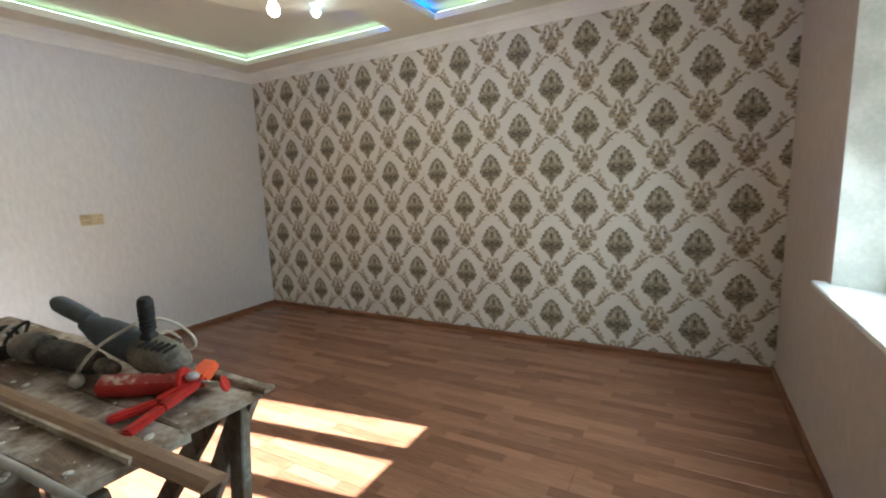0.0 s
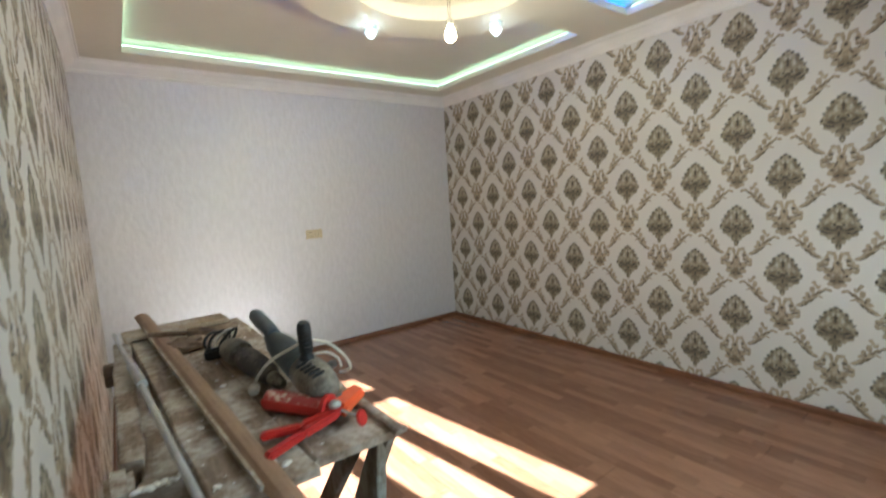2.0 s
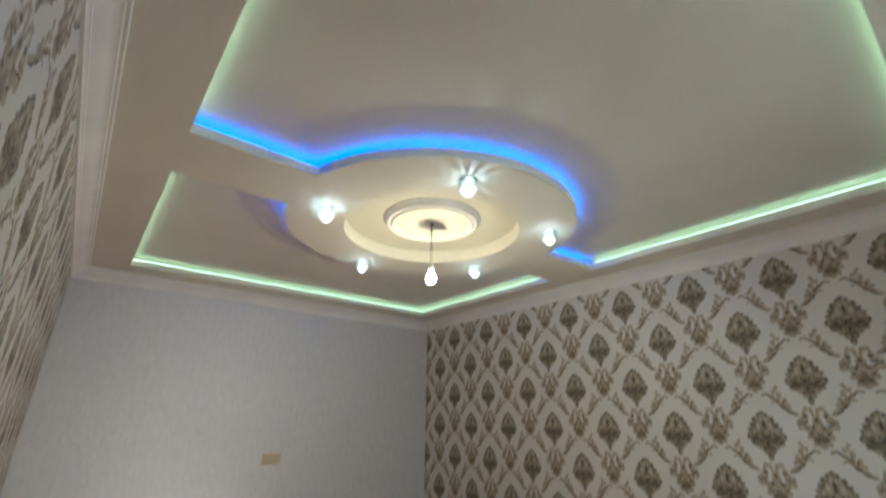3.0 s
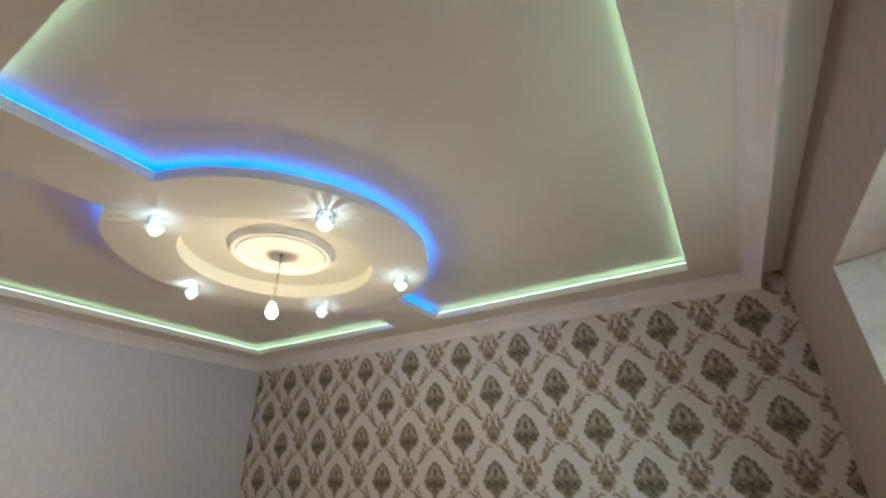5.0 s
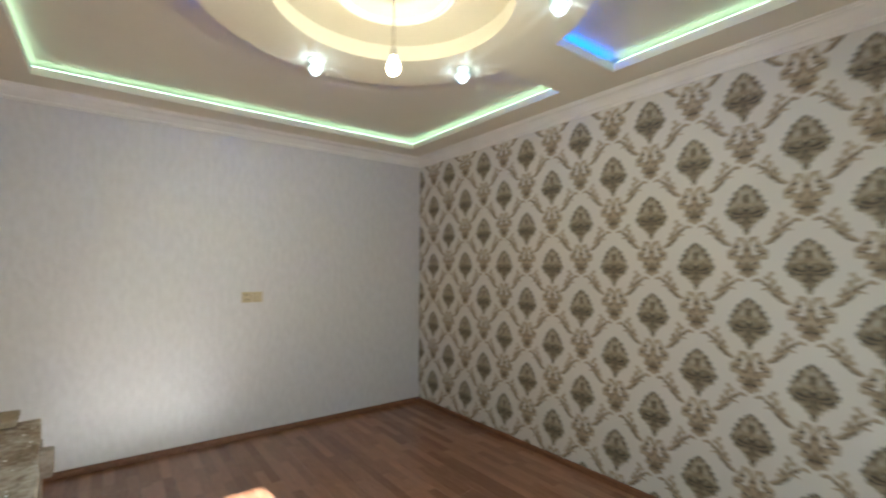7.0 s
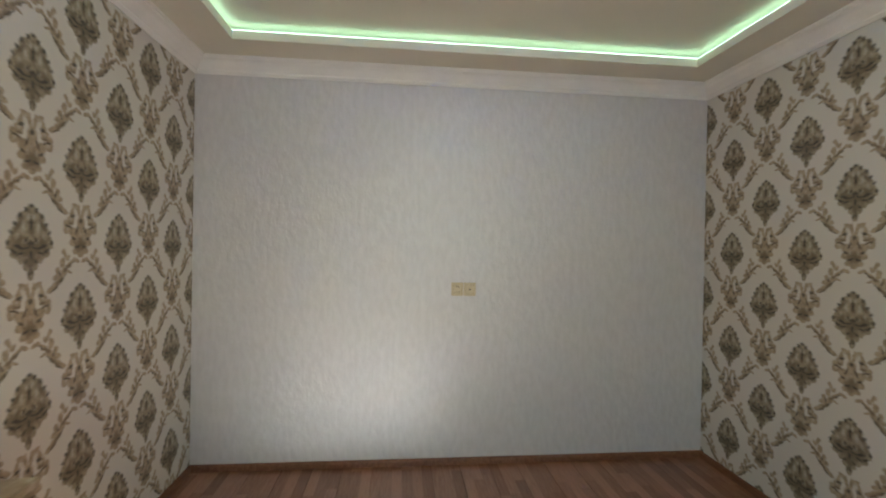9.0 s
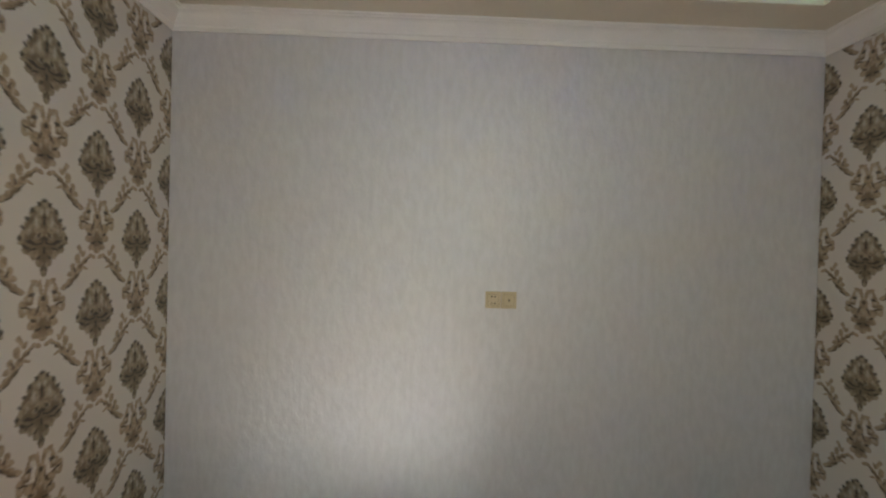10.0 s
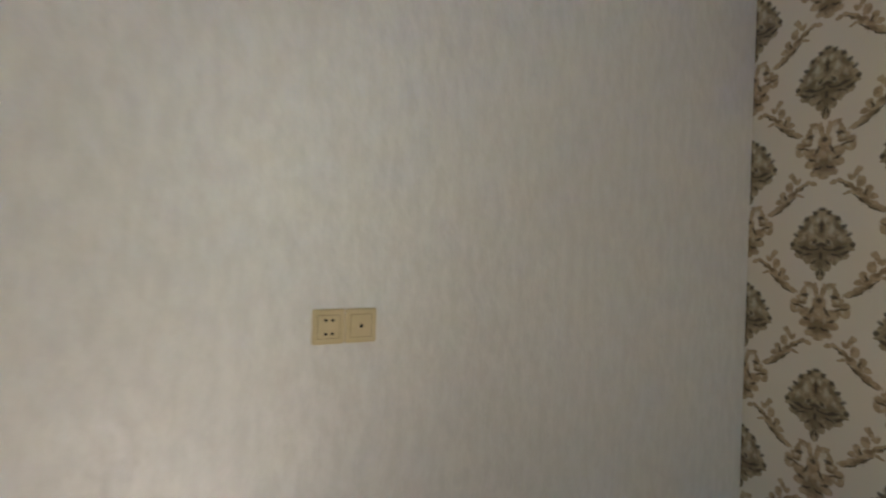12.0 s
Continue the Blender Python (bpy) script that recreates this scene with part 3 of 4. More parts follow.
prism(bm, [(WX0 - 0.06, YB + 0.06), (WX0 - 0.06, YB + 0.004), (WX0 + 0.005, YB + 0.004), (FX0 + 0.002, FY1 + 0.001), (FX1 - 0.002, FY1 + 0.001), (WX1 - 0.005, YB + 0.004), (WX1 + 0.065, YB + 0.004), (WX1 + 0.065, YB + 0.06)], WZ0 - 0.012, WZ0 + 0.016)
part("window_sill", bm, SILL, window, "glossy white plastic window sill", bevel=0.004)
# ground outside
m, nt, bs = mat("garden_ground", 0.9)
v = pos(nt)
nt.links.new(mixc(nt, ramp(nt, noisef(nt, v, 0.6, 6), 0.4, 0.6), (0.10, 0.11, 0.05), (0.22, 0.19, 0.13)), bs.inputs["Base Color"])
bump(nt, bs, noisef(nt, v, 12), 0.6, 0.03)
bm = bmesh.new()
q = [bm.verts.new((x, y, -0.35)) for x, y in ((-600, -600), (600, -600), (600, 600), (-600, 600))]
bm.faces.new(q)
structure("ground", bm, m, "bare garden ground outside the window", "ground")

# ---- things ----
CREAM = mottled("cream_plastic", (0.50, 0.40, 0.235), (0.55, 0.44, 0.27), 20, 0.35, 0, 200, 0.03)
# darker cream: the shade of the socket's seam, put into the colour
GROOVE_SHADE = mottled("groove_shade_brown", (0.20, 0.15, 0.085), (0.24, 0.18, 0.10), 20, 0.6)
# near-black colour for the shade inside holes that aren't cut
HOLE_SHADE = mottled("hole_shade", (0.012, 0.011, 0.010), (0.02, 0.018, 0.016), 50, 0.8)
CHROME = mottled("chrome", (0.62, 0.63, 0.64), (0.72, 0.73, 0.74), 40, 0.22, 1.0, 90, 0.02)


def half_clear(m):
    """Lets half of the light pass through a glowing glass."""
    nt = m.node_tree
    e = [n for n in nt.nodes if n.bl_idname == "ShaderNodeEmission"][0]
    o = [n for n in nt.nodes if n.bl_idname == "ShaderNodeOutputMaterial"][0]
    mx = node(nt, "MixShader", Fac=0.5)
    nt.links.new(nt.nodes.new("ShaderNodeBsdfTransparent").outputs[0], mx.inputs[1])
    nt.links.new(e.outputs[0], mx.inputs[2])
    nt.links.new(mx.outputs[0], o.inputs[0])
    return m


BULB = half_clear(glow("warm_bulb_light", (1.0, 0.80, 0.52), 6.0))


def facet_glow():
    m = glow("crystal_light", (0.74, 0.95, 1.0), 1.0)
    nt = m.node_tree
    e = [n for n in nt.nodes if n.bl_idname == "ShaderNodeEmission"][0]
    g = nt.nodes.new("ShaderNodeNewGeometry")
    nt.links.new(ramp(nt, g.outputs["Random Per Island"], 0.15, 0.9, 0.15, 0.9), e.inputs["Strength"])
    half_clear(m)
    return m


BALL = facet_glow()
WIRE = mottled("wire_insulation", (0.10, 0.075, 0.05), (0.17, 0.13, 0.09), 60, 0.6)
WHITE_PLASTIC = mottled("white_bulb_holder", (0.55, 0.50, 0.42), (0.62, 0.58, 0.50), 40, 0.5)


# silvery and opaque, for the added prisms that block the spots' light
def ray_blocker_mat():
    m, nt, b = mat("opaque_ray_blocker", 0.05, 0, 0.5)
    b.inputs["Base Color"].default_value = (0.85, 0.95, 0.97, 1)
    b.inputs["Metallic"].default_value = 0.75
    b.inputs["IOR"].default_value = 1.5
    return m


RAY_BLOCKER = ray_blocker_mat()

# double socket
SX0, SX1, SZ0, SZ1 = 1.674, 1.842, 1.145, 1.236
socket = thing("wall_socket", "cream plastic double socket plate on pearly wallpaper", "socket", pose((SX0 + SX1) / 2, 0, (SZ0 + SZ1) / 2))
MX = (SX0 + SX1) / 2
PLATES = []
for k, (a, b) in enumerate(((SX0, MX - 0.0008), (MX + 0.0008, SX1))):
    bm = bmesh.new()
    box(bm, a, b, -0.010, -0.0005, SZ0, SZ1)
    plate = part("plate", bm, CREAM, socket, bevel=0.003, placed=True)
    PLATES.append(plate)
    bm = bmesh.new()
    box(bm, a + 0.014, b - 0.014, -0.0125, -0.0103, SZ0 + 0.016, SZ1 - 0.016)
    # thin brown slab, painted shade in place of a cut groove round the insert
    bm2 = bmesh.new()
    box(bm2, a + 0.0128, b - 0.0128, -0.0106, -0.0101, SZ0 + 0.0148, SZ1 - 0.0148)
    part("groove_shade", bm2, GROOVE_SHADE, plate, placed=True)
    part("insert", bm, CREAM, plate, bevel=0.001, placed=True)
for zc in (1.173, 1.208):
    bm = bmesh.new()
    xc = (SX0 + MX) / 2
    box(bm, xc - 0.019, xc + 0.019, -0.0145, -0.0128, zc - 0.0085, zc + 0.0085)
    part("outlet", bm, CREAM, PLATES[0], bevel=0.001, placed=True)
    # black discs on the outlet paint the dark inside of the pin holes
    for dx in (-0.0085, 0.0085):
        bm = bmesh.new()
        tube(bm, (xc + dx, -0.0152, zc), (xc + dx, -0.0147, zc), 0.0042, seg=10)
        part("pin_hole_shade", bm, HOLE_SHADE, PLATES[0], placed=True)
bm = bmesh.new()
xc = (SX1 + MX) / 2
lathe(bm, [(0.0085, 0), (0.0085, 0.002), (0.006, 0.003), (0.0055, 0.0005)], 16, Matrix.Translation((xc, -0.0126, 1.19)) @ Matrix.Rotation(radians(90), 4, "X"))
part("aerial_ring", bm, CREAM, PLATES[1], smooth=True, placed=True)
# black disc painting the dark inside of the aerial hole
bm = bmesh.new()
tube(bm, (xc, -0.0160, 1.19), (xc, -0.0150, 1.19), 0.0050, seg=10)
part("aerial_hole_shade", bm, HOLE_SHADE, PLATES[1], placed=True)

# bulb on its wires
BX, BY = 1.765, -2.348
pendant = thing("pendant_bulb", "lit bare bulb hanging by two twisted wires from the rosette", "light bulb", pose(BX, BY, 2.712))
bm = bmesh.new()
lathe(bm, [(0.0, -0.400), (0.012, -0.398), (0.022, -0.391), (0.029, -0.378), (0.031, -0.364), (0.029, -0.350), (0.023, -0.336), (0.016, -0.324), (0.013, -0.312), (0.013, -0.306)], 20)
part("bulb", bm, BULB, pendant, "glowing warm glass bulb", True)
lamp = new("pendant_light", bpy.data.lights.new("pendant_light", "POINT"))
lamp.data.energy, lamp.data.color, lamp.data.shadow_soft_size = 1.7, (1.0, 0.80, 0.50), 0.004
lamp.location = (BX, BY, 2.712 - 0.362)
bm = bmesh.new()
lathe(bm, [(0.0145, -0.312), (0.016, -0.300), (0.016, -0.282), (0.011, -0.272), (0.0, -0.270)], 16)
part("holder", bm, WHITE_PLASTIC, pendant, smooth=True)
for s in (-1, 1):
    bm = bmesh.new()
    sweep(bm, smooth_path([(s * 0.002, 0, 0.0), (s * 0.003, 0.001, -0.06), (s * -0.002, 0, -0.10), (s * 0.006, 0, -0.16), (s * 0.008, 0.002, -0.21), (s * 0.005, 0, -0.272)], 5), 0.0016, 6)
    part("wire", bm, WIRE, pendant, smooth=True)
bm = bmesh.new()
lathe(bm, [(0.0, -0.010), (0.010, -0.008), (0.013, 0.0), (0.013, 0.001)], 14)
part("ceiling_hook", bm, WIRE, pendant, smooth=True)

# crystal ceiling spots
spot = thing("ceiling_spot", "lit crystal ball spotlight set in the ceiling disc", "ceiling spotlight", None, "crystal spots round the ceiling disc")
bm = bmesh.new()
lathe(bm, [(0.046, 0), (0.046, -0.008), (0.042, -0.010), (0.020, -0.010), (0.018, -0.003)], 28)
part("mount_ring", bm, CHROME, spot, smooth=True)
# added ring of opaque prisms; its gaps cut the lamp's light into star rays
rnd = random.Random(5)
for k in range(14):
    a = 2 * math.pi * (k + 0.2 * rnd.random()) / 14
    w = 0.0048 + 0.0012 * rnd.random()
    bm = bmesh.new()
    for z, r, ww in ((-0.0105, 0.034, w), (-0.028, 0.040, w * 1.1), (-0.054, 0.037, w * 0.9)):
        for dr, dw in ((0, -1), (0.007, -0.6), (0.007, 0.6), (0, 1)):
            bm.verts.new(((r + dr) * math.cos(a) - dw * ww * math.sin(a), (r + dr) * math.sin(a) + dw * ww * math.cos(a), z))
    vs = list(bm.verts)
    for q in (0, 4):
        for j in range(4):
            n = (j + 1) % 4
            bm.faces.new((vs[q + j], vs[q + n], vs[q + 4 + n], vs[q + 4 + j]))
    bm.faces.new(vs[3::-1])
    bm.faces.new(vs[8:])
    part("ray_blocker_prism", bm, RAY_BLOCKER, spot)
bm = bmesh.new()
bmesh.ops.create_icosphere(bm, subdivisions=2, radius=0.029, matrix=Matrix.Translation((0, 0, -0.062)))
bmesh.ops.split_edges(bm, edges=bm.edges[:])
part("crystal_ball", bm, BALL, spot, "glowing faceted crystal ball")
spot.matrix_basis = pose(1.092, -2.262, ZL)
SPOTS = ((1.092, -2.262), (1.497, -2.99), (2.318, -2.838), (2.432, -2.03), (1.69, -1.592))
for x, y in SPOTS:
    lamp = new("spot_light", bpy.data.lights.new("spot_light", "POINT"))
    lamp.data.energy, lamp.data.color, lamp.data.shadow_soft_size = 0.20, (0.78, 0.93, 1.0), 0.0014
    lamp.location = (x, y, ZL - 0.062)
for k, (x, y) in enumerate(SPOTS[1:]):
    copy_thing(spot, pose(x, y, ZL, 0, 0, 37 * k + 20))

# ---- trestle bench and the tools on it ----
OLD = wood("dusty_old_plank", (0.15, 0.105, 0.07), (0.27, 0.20, 0.145), 0.85, 0.7, 1, (0.54, 0.49, 0.42), 0.9)
OLDX = wood("dusty_cross_beam", (0.15, 0.11, 0.08), (0.26, 0.20, 0.15), 0.85, 0.7, 0, (0.46, 0.43, 0.38), 0.6)
LEGW = wood("weathered_leg_wood", (0.12, 0.095, 0.07), (0.24, 0.20, 0.155), 0.85, 0.6, 2, (0.36, 0.41, 0.375), 0.7)
STRIPW = wood("tan_moulding_wood", (0.23, 0.14, 0.085), (0.30, 0.19, 0.12), 0.5, 0.12, 1, (0.45, 0.32, 0.2), 0.2)
RAW = wood("raw_pale_wood", (0.26, 0.19, 0.125), (0.36, 0.28, 0.19), 0.75, 0.4, 1, (0.58, 0.53, 0.45), 0.75)
METAL = mottled("dull_grey_metal", (0.42, 0.415, 0.41), (0.54, 0.53, 0.52), 14, 0.5, 0.5, 90, 0.15, 0.001)
PLASTERBIT = mottled("dry_plaster", (0.60, 0.57, 0.52), (0.74, 0.71, 0.66), 25, 0.9, 0, 120, 0.6, 0.003)
BLUEGREY = mottled("worn_blue_grey_plastic", (0.026, 0.040, 0.050), (0.072, 0.090, 0.102), 10, 0.55, 0, 90, 0.2, 0.001)
DUSTMETAL = mottled("dusty_cast_metal", (0.09, 0.075, 0.058), (0.25, 0.22, 0.175), 14, 0.7, 0.15, 90, 0.5, 0.002)
BLACK = mottled("black_rubber_grip", (0.006, 0.006, 0.006), (0.014, 0.013, 0.012), 25, 0.6, 0, 120, 0.4, 0.001)
DARKGREY = mottled("dusty_dark_plastic", (0.035, 0.029, 0.025), (0.15, 0.125, 0.10), 12, 0.7, 0, 90, 0.4, 0.001)
CORD = mottled("grey_white_cord", (0.42, 0.38, 0.31), (0.55, 0.51, 0.44), 40, 0.6, 0, 150, 0.1)
RED = mottled("red_plastic", (0.38, 0.014, 0.012), (0.52, 0.030, 0.022), 16, 0.38, 0, 90, 0.05)
ORANGE = mottled("orange_red_plastic", (0.72, 0.085, 0.018), (0.80, 0.12, 0.03), 16, 0.4, 0, 90, 0.05)
CARTRIDGE = mottled("smeared_cartridge", (0.38, 0.05, 0.04), (0.60, 0.45, 0.36), 24, 0.5, 0, 60, 0.1, 0.001, 0.5, (1, 1, 1), False, 0.48, 0.6)
BRASS = mottled("brass", (0.55, 0.36, 0.09), (0.68, 0.46, 0.14), 40, 0.35, 1.0)
RUST = mottled("rusty_iron", (0.07, 0.045, 0.03), (0.17, 0.11, 0.07), 22, 0.75, 0.4, 90, 0.6, 0.002)
WHITE_METAL = mottled("white_profile_metal", (0.66, 0.66, 0.64), (0.76, 0.76, 0.74), 20, 0.45, 0, 90, 0.1)


def deck(y):
    """Height of the bench's top, which rises towards its far end."""
    return 0.843 + (y + 3.33) * 0.066


def rough_plank(bm, x0, x1, y0, y1, thick, lift=0.0, seed=1, skew=0.0):
    """A plank along y lying on the bench, with chipped ends and uneven edges."""
    r = random.Random(seed)
    n = 12
    rows = []
    for i in range(n + 1):
        f = i / n
        y = y0 + (y1 - y0) * f
        ex0, ex1 = r.uniform(-0.004, 0.004), r.uniform(-0.004, 0.004)
        ey = [r.uniform(-0.014, 0.014) if i in (0, n) else 0 for _ in range(4)]
        z = deck(y) + lift + r.uniform(-0.0015, 0.0015)
        sx = skew * (f - 0.5)
        xm0, xm1 = x0 + (x1 - x0) * 0.35, x0 + (x1 - x0) * 0.7
        top = [(x0 + ex0 + sx, y + ey[0], z - 0.004), (x0 + ex0 + sx + 0.005, y + ey[0], z), (xm0 + sx, y + ey[1], z + r.uniform(-0.001, 0.001)), (xm1 + sx, y + ey[2], z), (x1 + ex1 + sx - 0.005, y + ey[3], z), (x1 + ex1 + sx, y + ey[3], z - 0.004)]
        low = [(x1 + ex1 + sx, y + ey[3], z - thick), (x0 + ex0 + sx, y + ey[0], z - thick)]
        rows.append([bm.verts.new(c) for c in top + low])
    for p, q in zip(rows, rows[1:]):
        for k in range(8):
            j = (k + 1) % 8
            bm.faces.new((p[k], p[j], q[j], q[k]))
    bm.faces.new(rows[0][::-1])
    bm.faces.new(rows[-1])


def beam(bm, a, b, w, h, side=(0, 0, 1)):
    """A squared board from a to b, w wide and h along the given side."""
    a, b = Vector(a), Vector(b)
    d = (b - a).normalized()
    u = Vector(side)
    u = (u - d * u.dot(d)).normalized()
    v = d.cross(u)
    vs = []
    for c in (a, b):
        for i, j in ((-1, -1), (1, -1), (1, 1), (-1, 1)):
            vs.append(bm.verts.new(c + v * (w / 2 * i) + u * (h / 2 * j)))
    for f in ((3, 2, 1, 0), (4, 5, 6, 7), (0, 1, 5, 4), (1, 2, 6, 5), (2, 3, 7, 6), (3, 0, 4, 7)):
        bm.faces.new([vs[k] for k in f])


bench = thing("trestle_bench", "old trestle workbench of dusty, plaster-stained rough planks", "workbench", pose(0.38, -2.65, 0))
# near edge, far edge, thickness, height over the top's plane, turn out of the wall's line
PLANKS = ((0.436, 0.655, -3.325, -1.99, 0.026, 0.0, 11, -0.105), (0.207, 0.4325, -3.34, -1.96, 0.024, 0.0, 13, -0.105),
          (0.150, 0.262, -3.165, -2.03, 0.020, -0.0265, 14, 0.0), (0.101, 0.160, -3.035, -2.05, 0.050, 0.0, 15, 0.0))
for x0, x1, y0, y1, th, lift, sd, turn in PLANKS:
    bm = bmesh.new()
    rough_plank(bm, x0, x1, y0, y1, th, lift, sd, turn)
    part("plank", bm, OLD, bench, placed=True)
bm = bmesh.new()
for k in range(12):
    f = k / 11
    bmesh.ops.create_icosphere(bm, subdivisions=2, radius=0.009 - 0.004 * abs(f - 0.3), matrix=Matrix.Translation((0.134 + 0.085 * f, -3.176 - 0.004 * math.sin(5 * k), 0.850 + 0.003 * math.sin(3 * k))) @ Matrix.Rotation(k, 4, "Z") @ Matrix.Diagonal((1.4, 1.0, 0.7, 1)))
part("plaster_crust", bm, PLASTERBIT, bench, "crusty white plaster on the board's end", placed=True)
bm = bmesh.new()
beam(bm, (0.107, -3.185, 0.800), (0.103, -3.045, 0.806), 0.058, 0.110)
part("beam_end", bm, OLD, bench, bevel=0.014, placed=True)
bm = bmesh.new()
beam(bm, (0.11, -3.285, 0.690), (0.345, -3.268, 0.728), 0.032, 0.100)
part("front_rail", bm, LEGW, bench, "cross rail with worn pale teal paint", bevel=0.003, placed=True)
bm = bmesh.new()
rough_plank(bm, 0.672, 0.706, -3.36, -2.93, 0.016, 0.015, 21, -0.04)
part("edge_batten", bm, OLD, bench, placed=True)
for y, left in ((-2.92, 0.10), (-2.14, 0.062)):
    bm = bmesh.new()
    z = deck(y) - 0.042
    beam(bm, (left, y, z - 0.050), (0.65, y, z - 0.050), 0.05, 0.085)
    part("cross_beam", bm, OLDX, bench, bevel=0.004, placed=True)
bm = bmesh.new()
beam(bm, (0.136, -3.150, 0.782), (0.262, -3.158, 0.782), 0.044, 0.128)
part("end_board", bm, OLDX, bench, bevel=0.005, placed=True)
bm = bmesh.new()
beam(bm, (0.122, -3.02, deck(-3.02) - 0.107), (0.122, -2.06, deck(-2.06) - 0.107), 0.03, 0.11)
part("side_rail", bm, OLD, bench, bevel=0.004, placed=True)
LEGS = (((0.700, -3.225, 0.812), (0.640, -3.212, 0.006)), ((0.716, -3.255, 0.822), (0.738, -2.74, 0.006)), ((0.660, -3.19, 0.800), (0.660, -2.54, 0.006)),
        ((0.12, -3.13, 0.755), (0.105, -3.17, 0.006)), ((0.14, -3.10, 0.755), (0.12, -2.70, 0.006)),
        ((0.60, -2.08, 0.88), (0.61, -2.02, 0.006)), ((0.58, -2.12, 0.88), (0.59, -2.42, 0.006)), ((0.12, -2.10, 0.83), (0.105, -2.04, 0.006)))
for k, (a, b) in enumerate(LEGS):
    bm = bmesh.new()
    beam(bm, a, b, 0.030, 0.062 if k != 1 else 0.070, (0, 1, 0))
    part("leg", bm, LEGW, bench, bevel=0.003, placed=True)
for y in (-3.0, -2.22):
    bm = bmesh.new()
    beam(bm, (0.665, y, 0.36), (0.105, y, 0.36), 0.022, 0.07)
    part("brace", bm, LEGW, bench, bevel=0.002, placed=True)

# loose board laid across the far end
board = thing("loose_board", "short raw board lying across the bench's far end", "board", pose(0.33, -2.0, deck(-2.0)))
bm = bmesh.new()
beam(bm, (0.135, -2.005, deck(-2.0) + 0.0125), (0.545, -1.980, deck(-2.0) + 0.0125), 0.15, 0.020)
part("board_body", bm, RAW, board, bevel=0.003, placed=True)

# tan moulding strip lying along the bench
strip = thing("moulding_strip", "long tan wooden moulding strip lying along the bench", "wood trim", pose(0.32, -2.8, deck(-2.8)))
bm = bmesh.new()
prof = [(-0.022, 0.0), (0.022, 0.0), (0.022, 0.006), (0.016, 0.013), (0.005, 0.018), (-0.008, 0.017), (-0.017, 0.010), (-0.022, 0.004)]
rows = []
for x, y in ((0.218, -1.75), (0.290, -2.45), (0.347, -3.0), (0.404, -3.562)):
    zz = deck(y) + 0.0235 + (y + 1.75) * 0.012
    rows.append([bm.verts.new((x + 1.3 * o, y, zz + u)) for o, u in prof])
for p, q in zip(rows, rows[1:]):
    for k in range(8):
        j = (k + 1) % 8
        bm.faces.new((p[k], p[j], q[j], q[k]))
bm.faces.new(rows[0][::-1])
bm.faces.new(rows[-1])
part("strip_body", bm, STRIPW, strip, placed=True)
bm = bmesh.new()
beam(bm, (0.2125, -1.99, deck(-1.99) + 0.029), (0.3535, -3.36, deck(-3.36) + 0.012), 0.008, 0.016)
part("pale_edge", bm, RAW, strip, "raw pale cut edge", placed=True)

# grey tube
rod = thing("metal_tube", "dull grey telescopic metal tube lying on the bench", "metal tube", pose(0.19, -2.8, deck(-2.8)))
bm = bmesh.new()
tube(bm, (0.108, -1.98, deck(-1.98) + 0.026), (0.156, -2.44, deck(-2.44) + 0.020), 0.007, 0.008)
part("thin_tube", bm, METAL, rod, smooth=True, placed=True)
bm = bmesh.new()
tube(bm, (0.155, -2.43, deck(-2.43) + 0.022), (0.178, -2.62, deck(-2.62) + 0.021), 0.016)
part("collar", bm, METAL, rod, smooth=True, placed=True)
bm = bmesh.new()
tube(bm, (0.172, -2.58, deck(-2.58) + 0.018), (0.258, -3.52, deck(-3.52) + 0.016), 0.0095)
part("tube", bm, METAL, rod, smooth=True, placed=True)

# angle grinder
grinder = thing("angle_grinder", "large dusty angle grinder with blue-grey body and black side handle", "angle grinder", pose(0.58, -2.95, deck(-2.95)))


def along(a, b):
    """A frame whose z runs from a to b."""
    a, b = Vector(a), Vector(b)
    return Matrix.Translation(a) @ (b - a).to_track_quat("Z", "Y").to_matrix().to_4x4()


ga, gb = (0.590, -3.10, 0.935), (0.548, -2.57, 1.035)
bm = bmesh.new()
lathe(bm, [(0.0, 0.06), (0.040, 0.065), (0.050, 0.10), (0.050, 0.16), (0.046, 0.26), (0.040, 0.31), (0.030, 0.345), (0.024, 0.38), (0.0, 0.385)], 20, along(ga, gb))
part("motor_body", bm, BLUEGREY, grinder, "scuffed blue-grey motor body", True, placed=True)
bm = bmesh.new()
lathe(bm, [(0.0, 0.34), (0.024, 0.345), (0.026, 0.40), (0.027, 0.48), (0.026, 0.52), (0.018, 0.542), (0.0, 0.546)], 16, along(ga, gb) @ Matrix.Rotation(radians(-3), 4, "X"))
part("rear_handle", bm, BLUEGREY, grinder, smooth=True, placed=True)
bm = bmesh.new()
lathe(bm, [(0.0, -0.062), (0.026, -0.058), (0.043, -0.040), (0.052, -0.010), (0.056, 0.03), (0.055, 0.075), (0.050, 0.10), (0.0, 0.102)], 20, along(ga, gb))
gear = part("gear_head", bm, DUSTMETAL, grinder, "plaster-dusted cast gear head", True, placed=True)
bm = bmesh.new()
lathe(bm, [(0.0, 0.0), (0.060, 0.002), (0.062, 0.014), (0.045, 0.026), (0.040, 0.05), (0.0, 0.051)], 24, Matrix.Translation((0.602, -3.12, deck(-3.12) + 0.004)))
part("flange", bm, DUSTMETAL, grinder, smooth=True, placed=True)
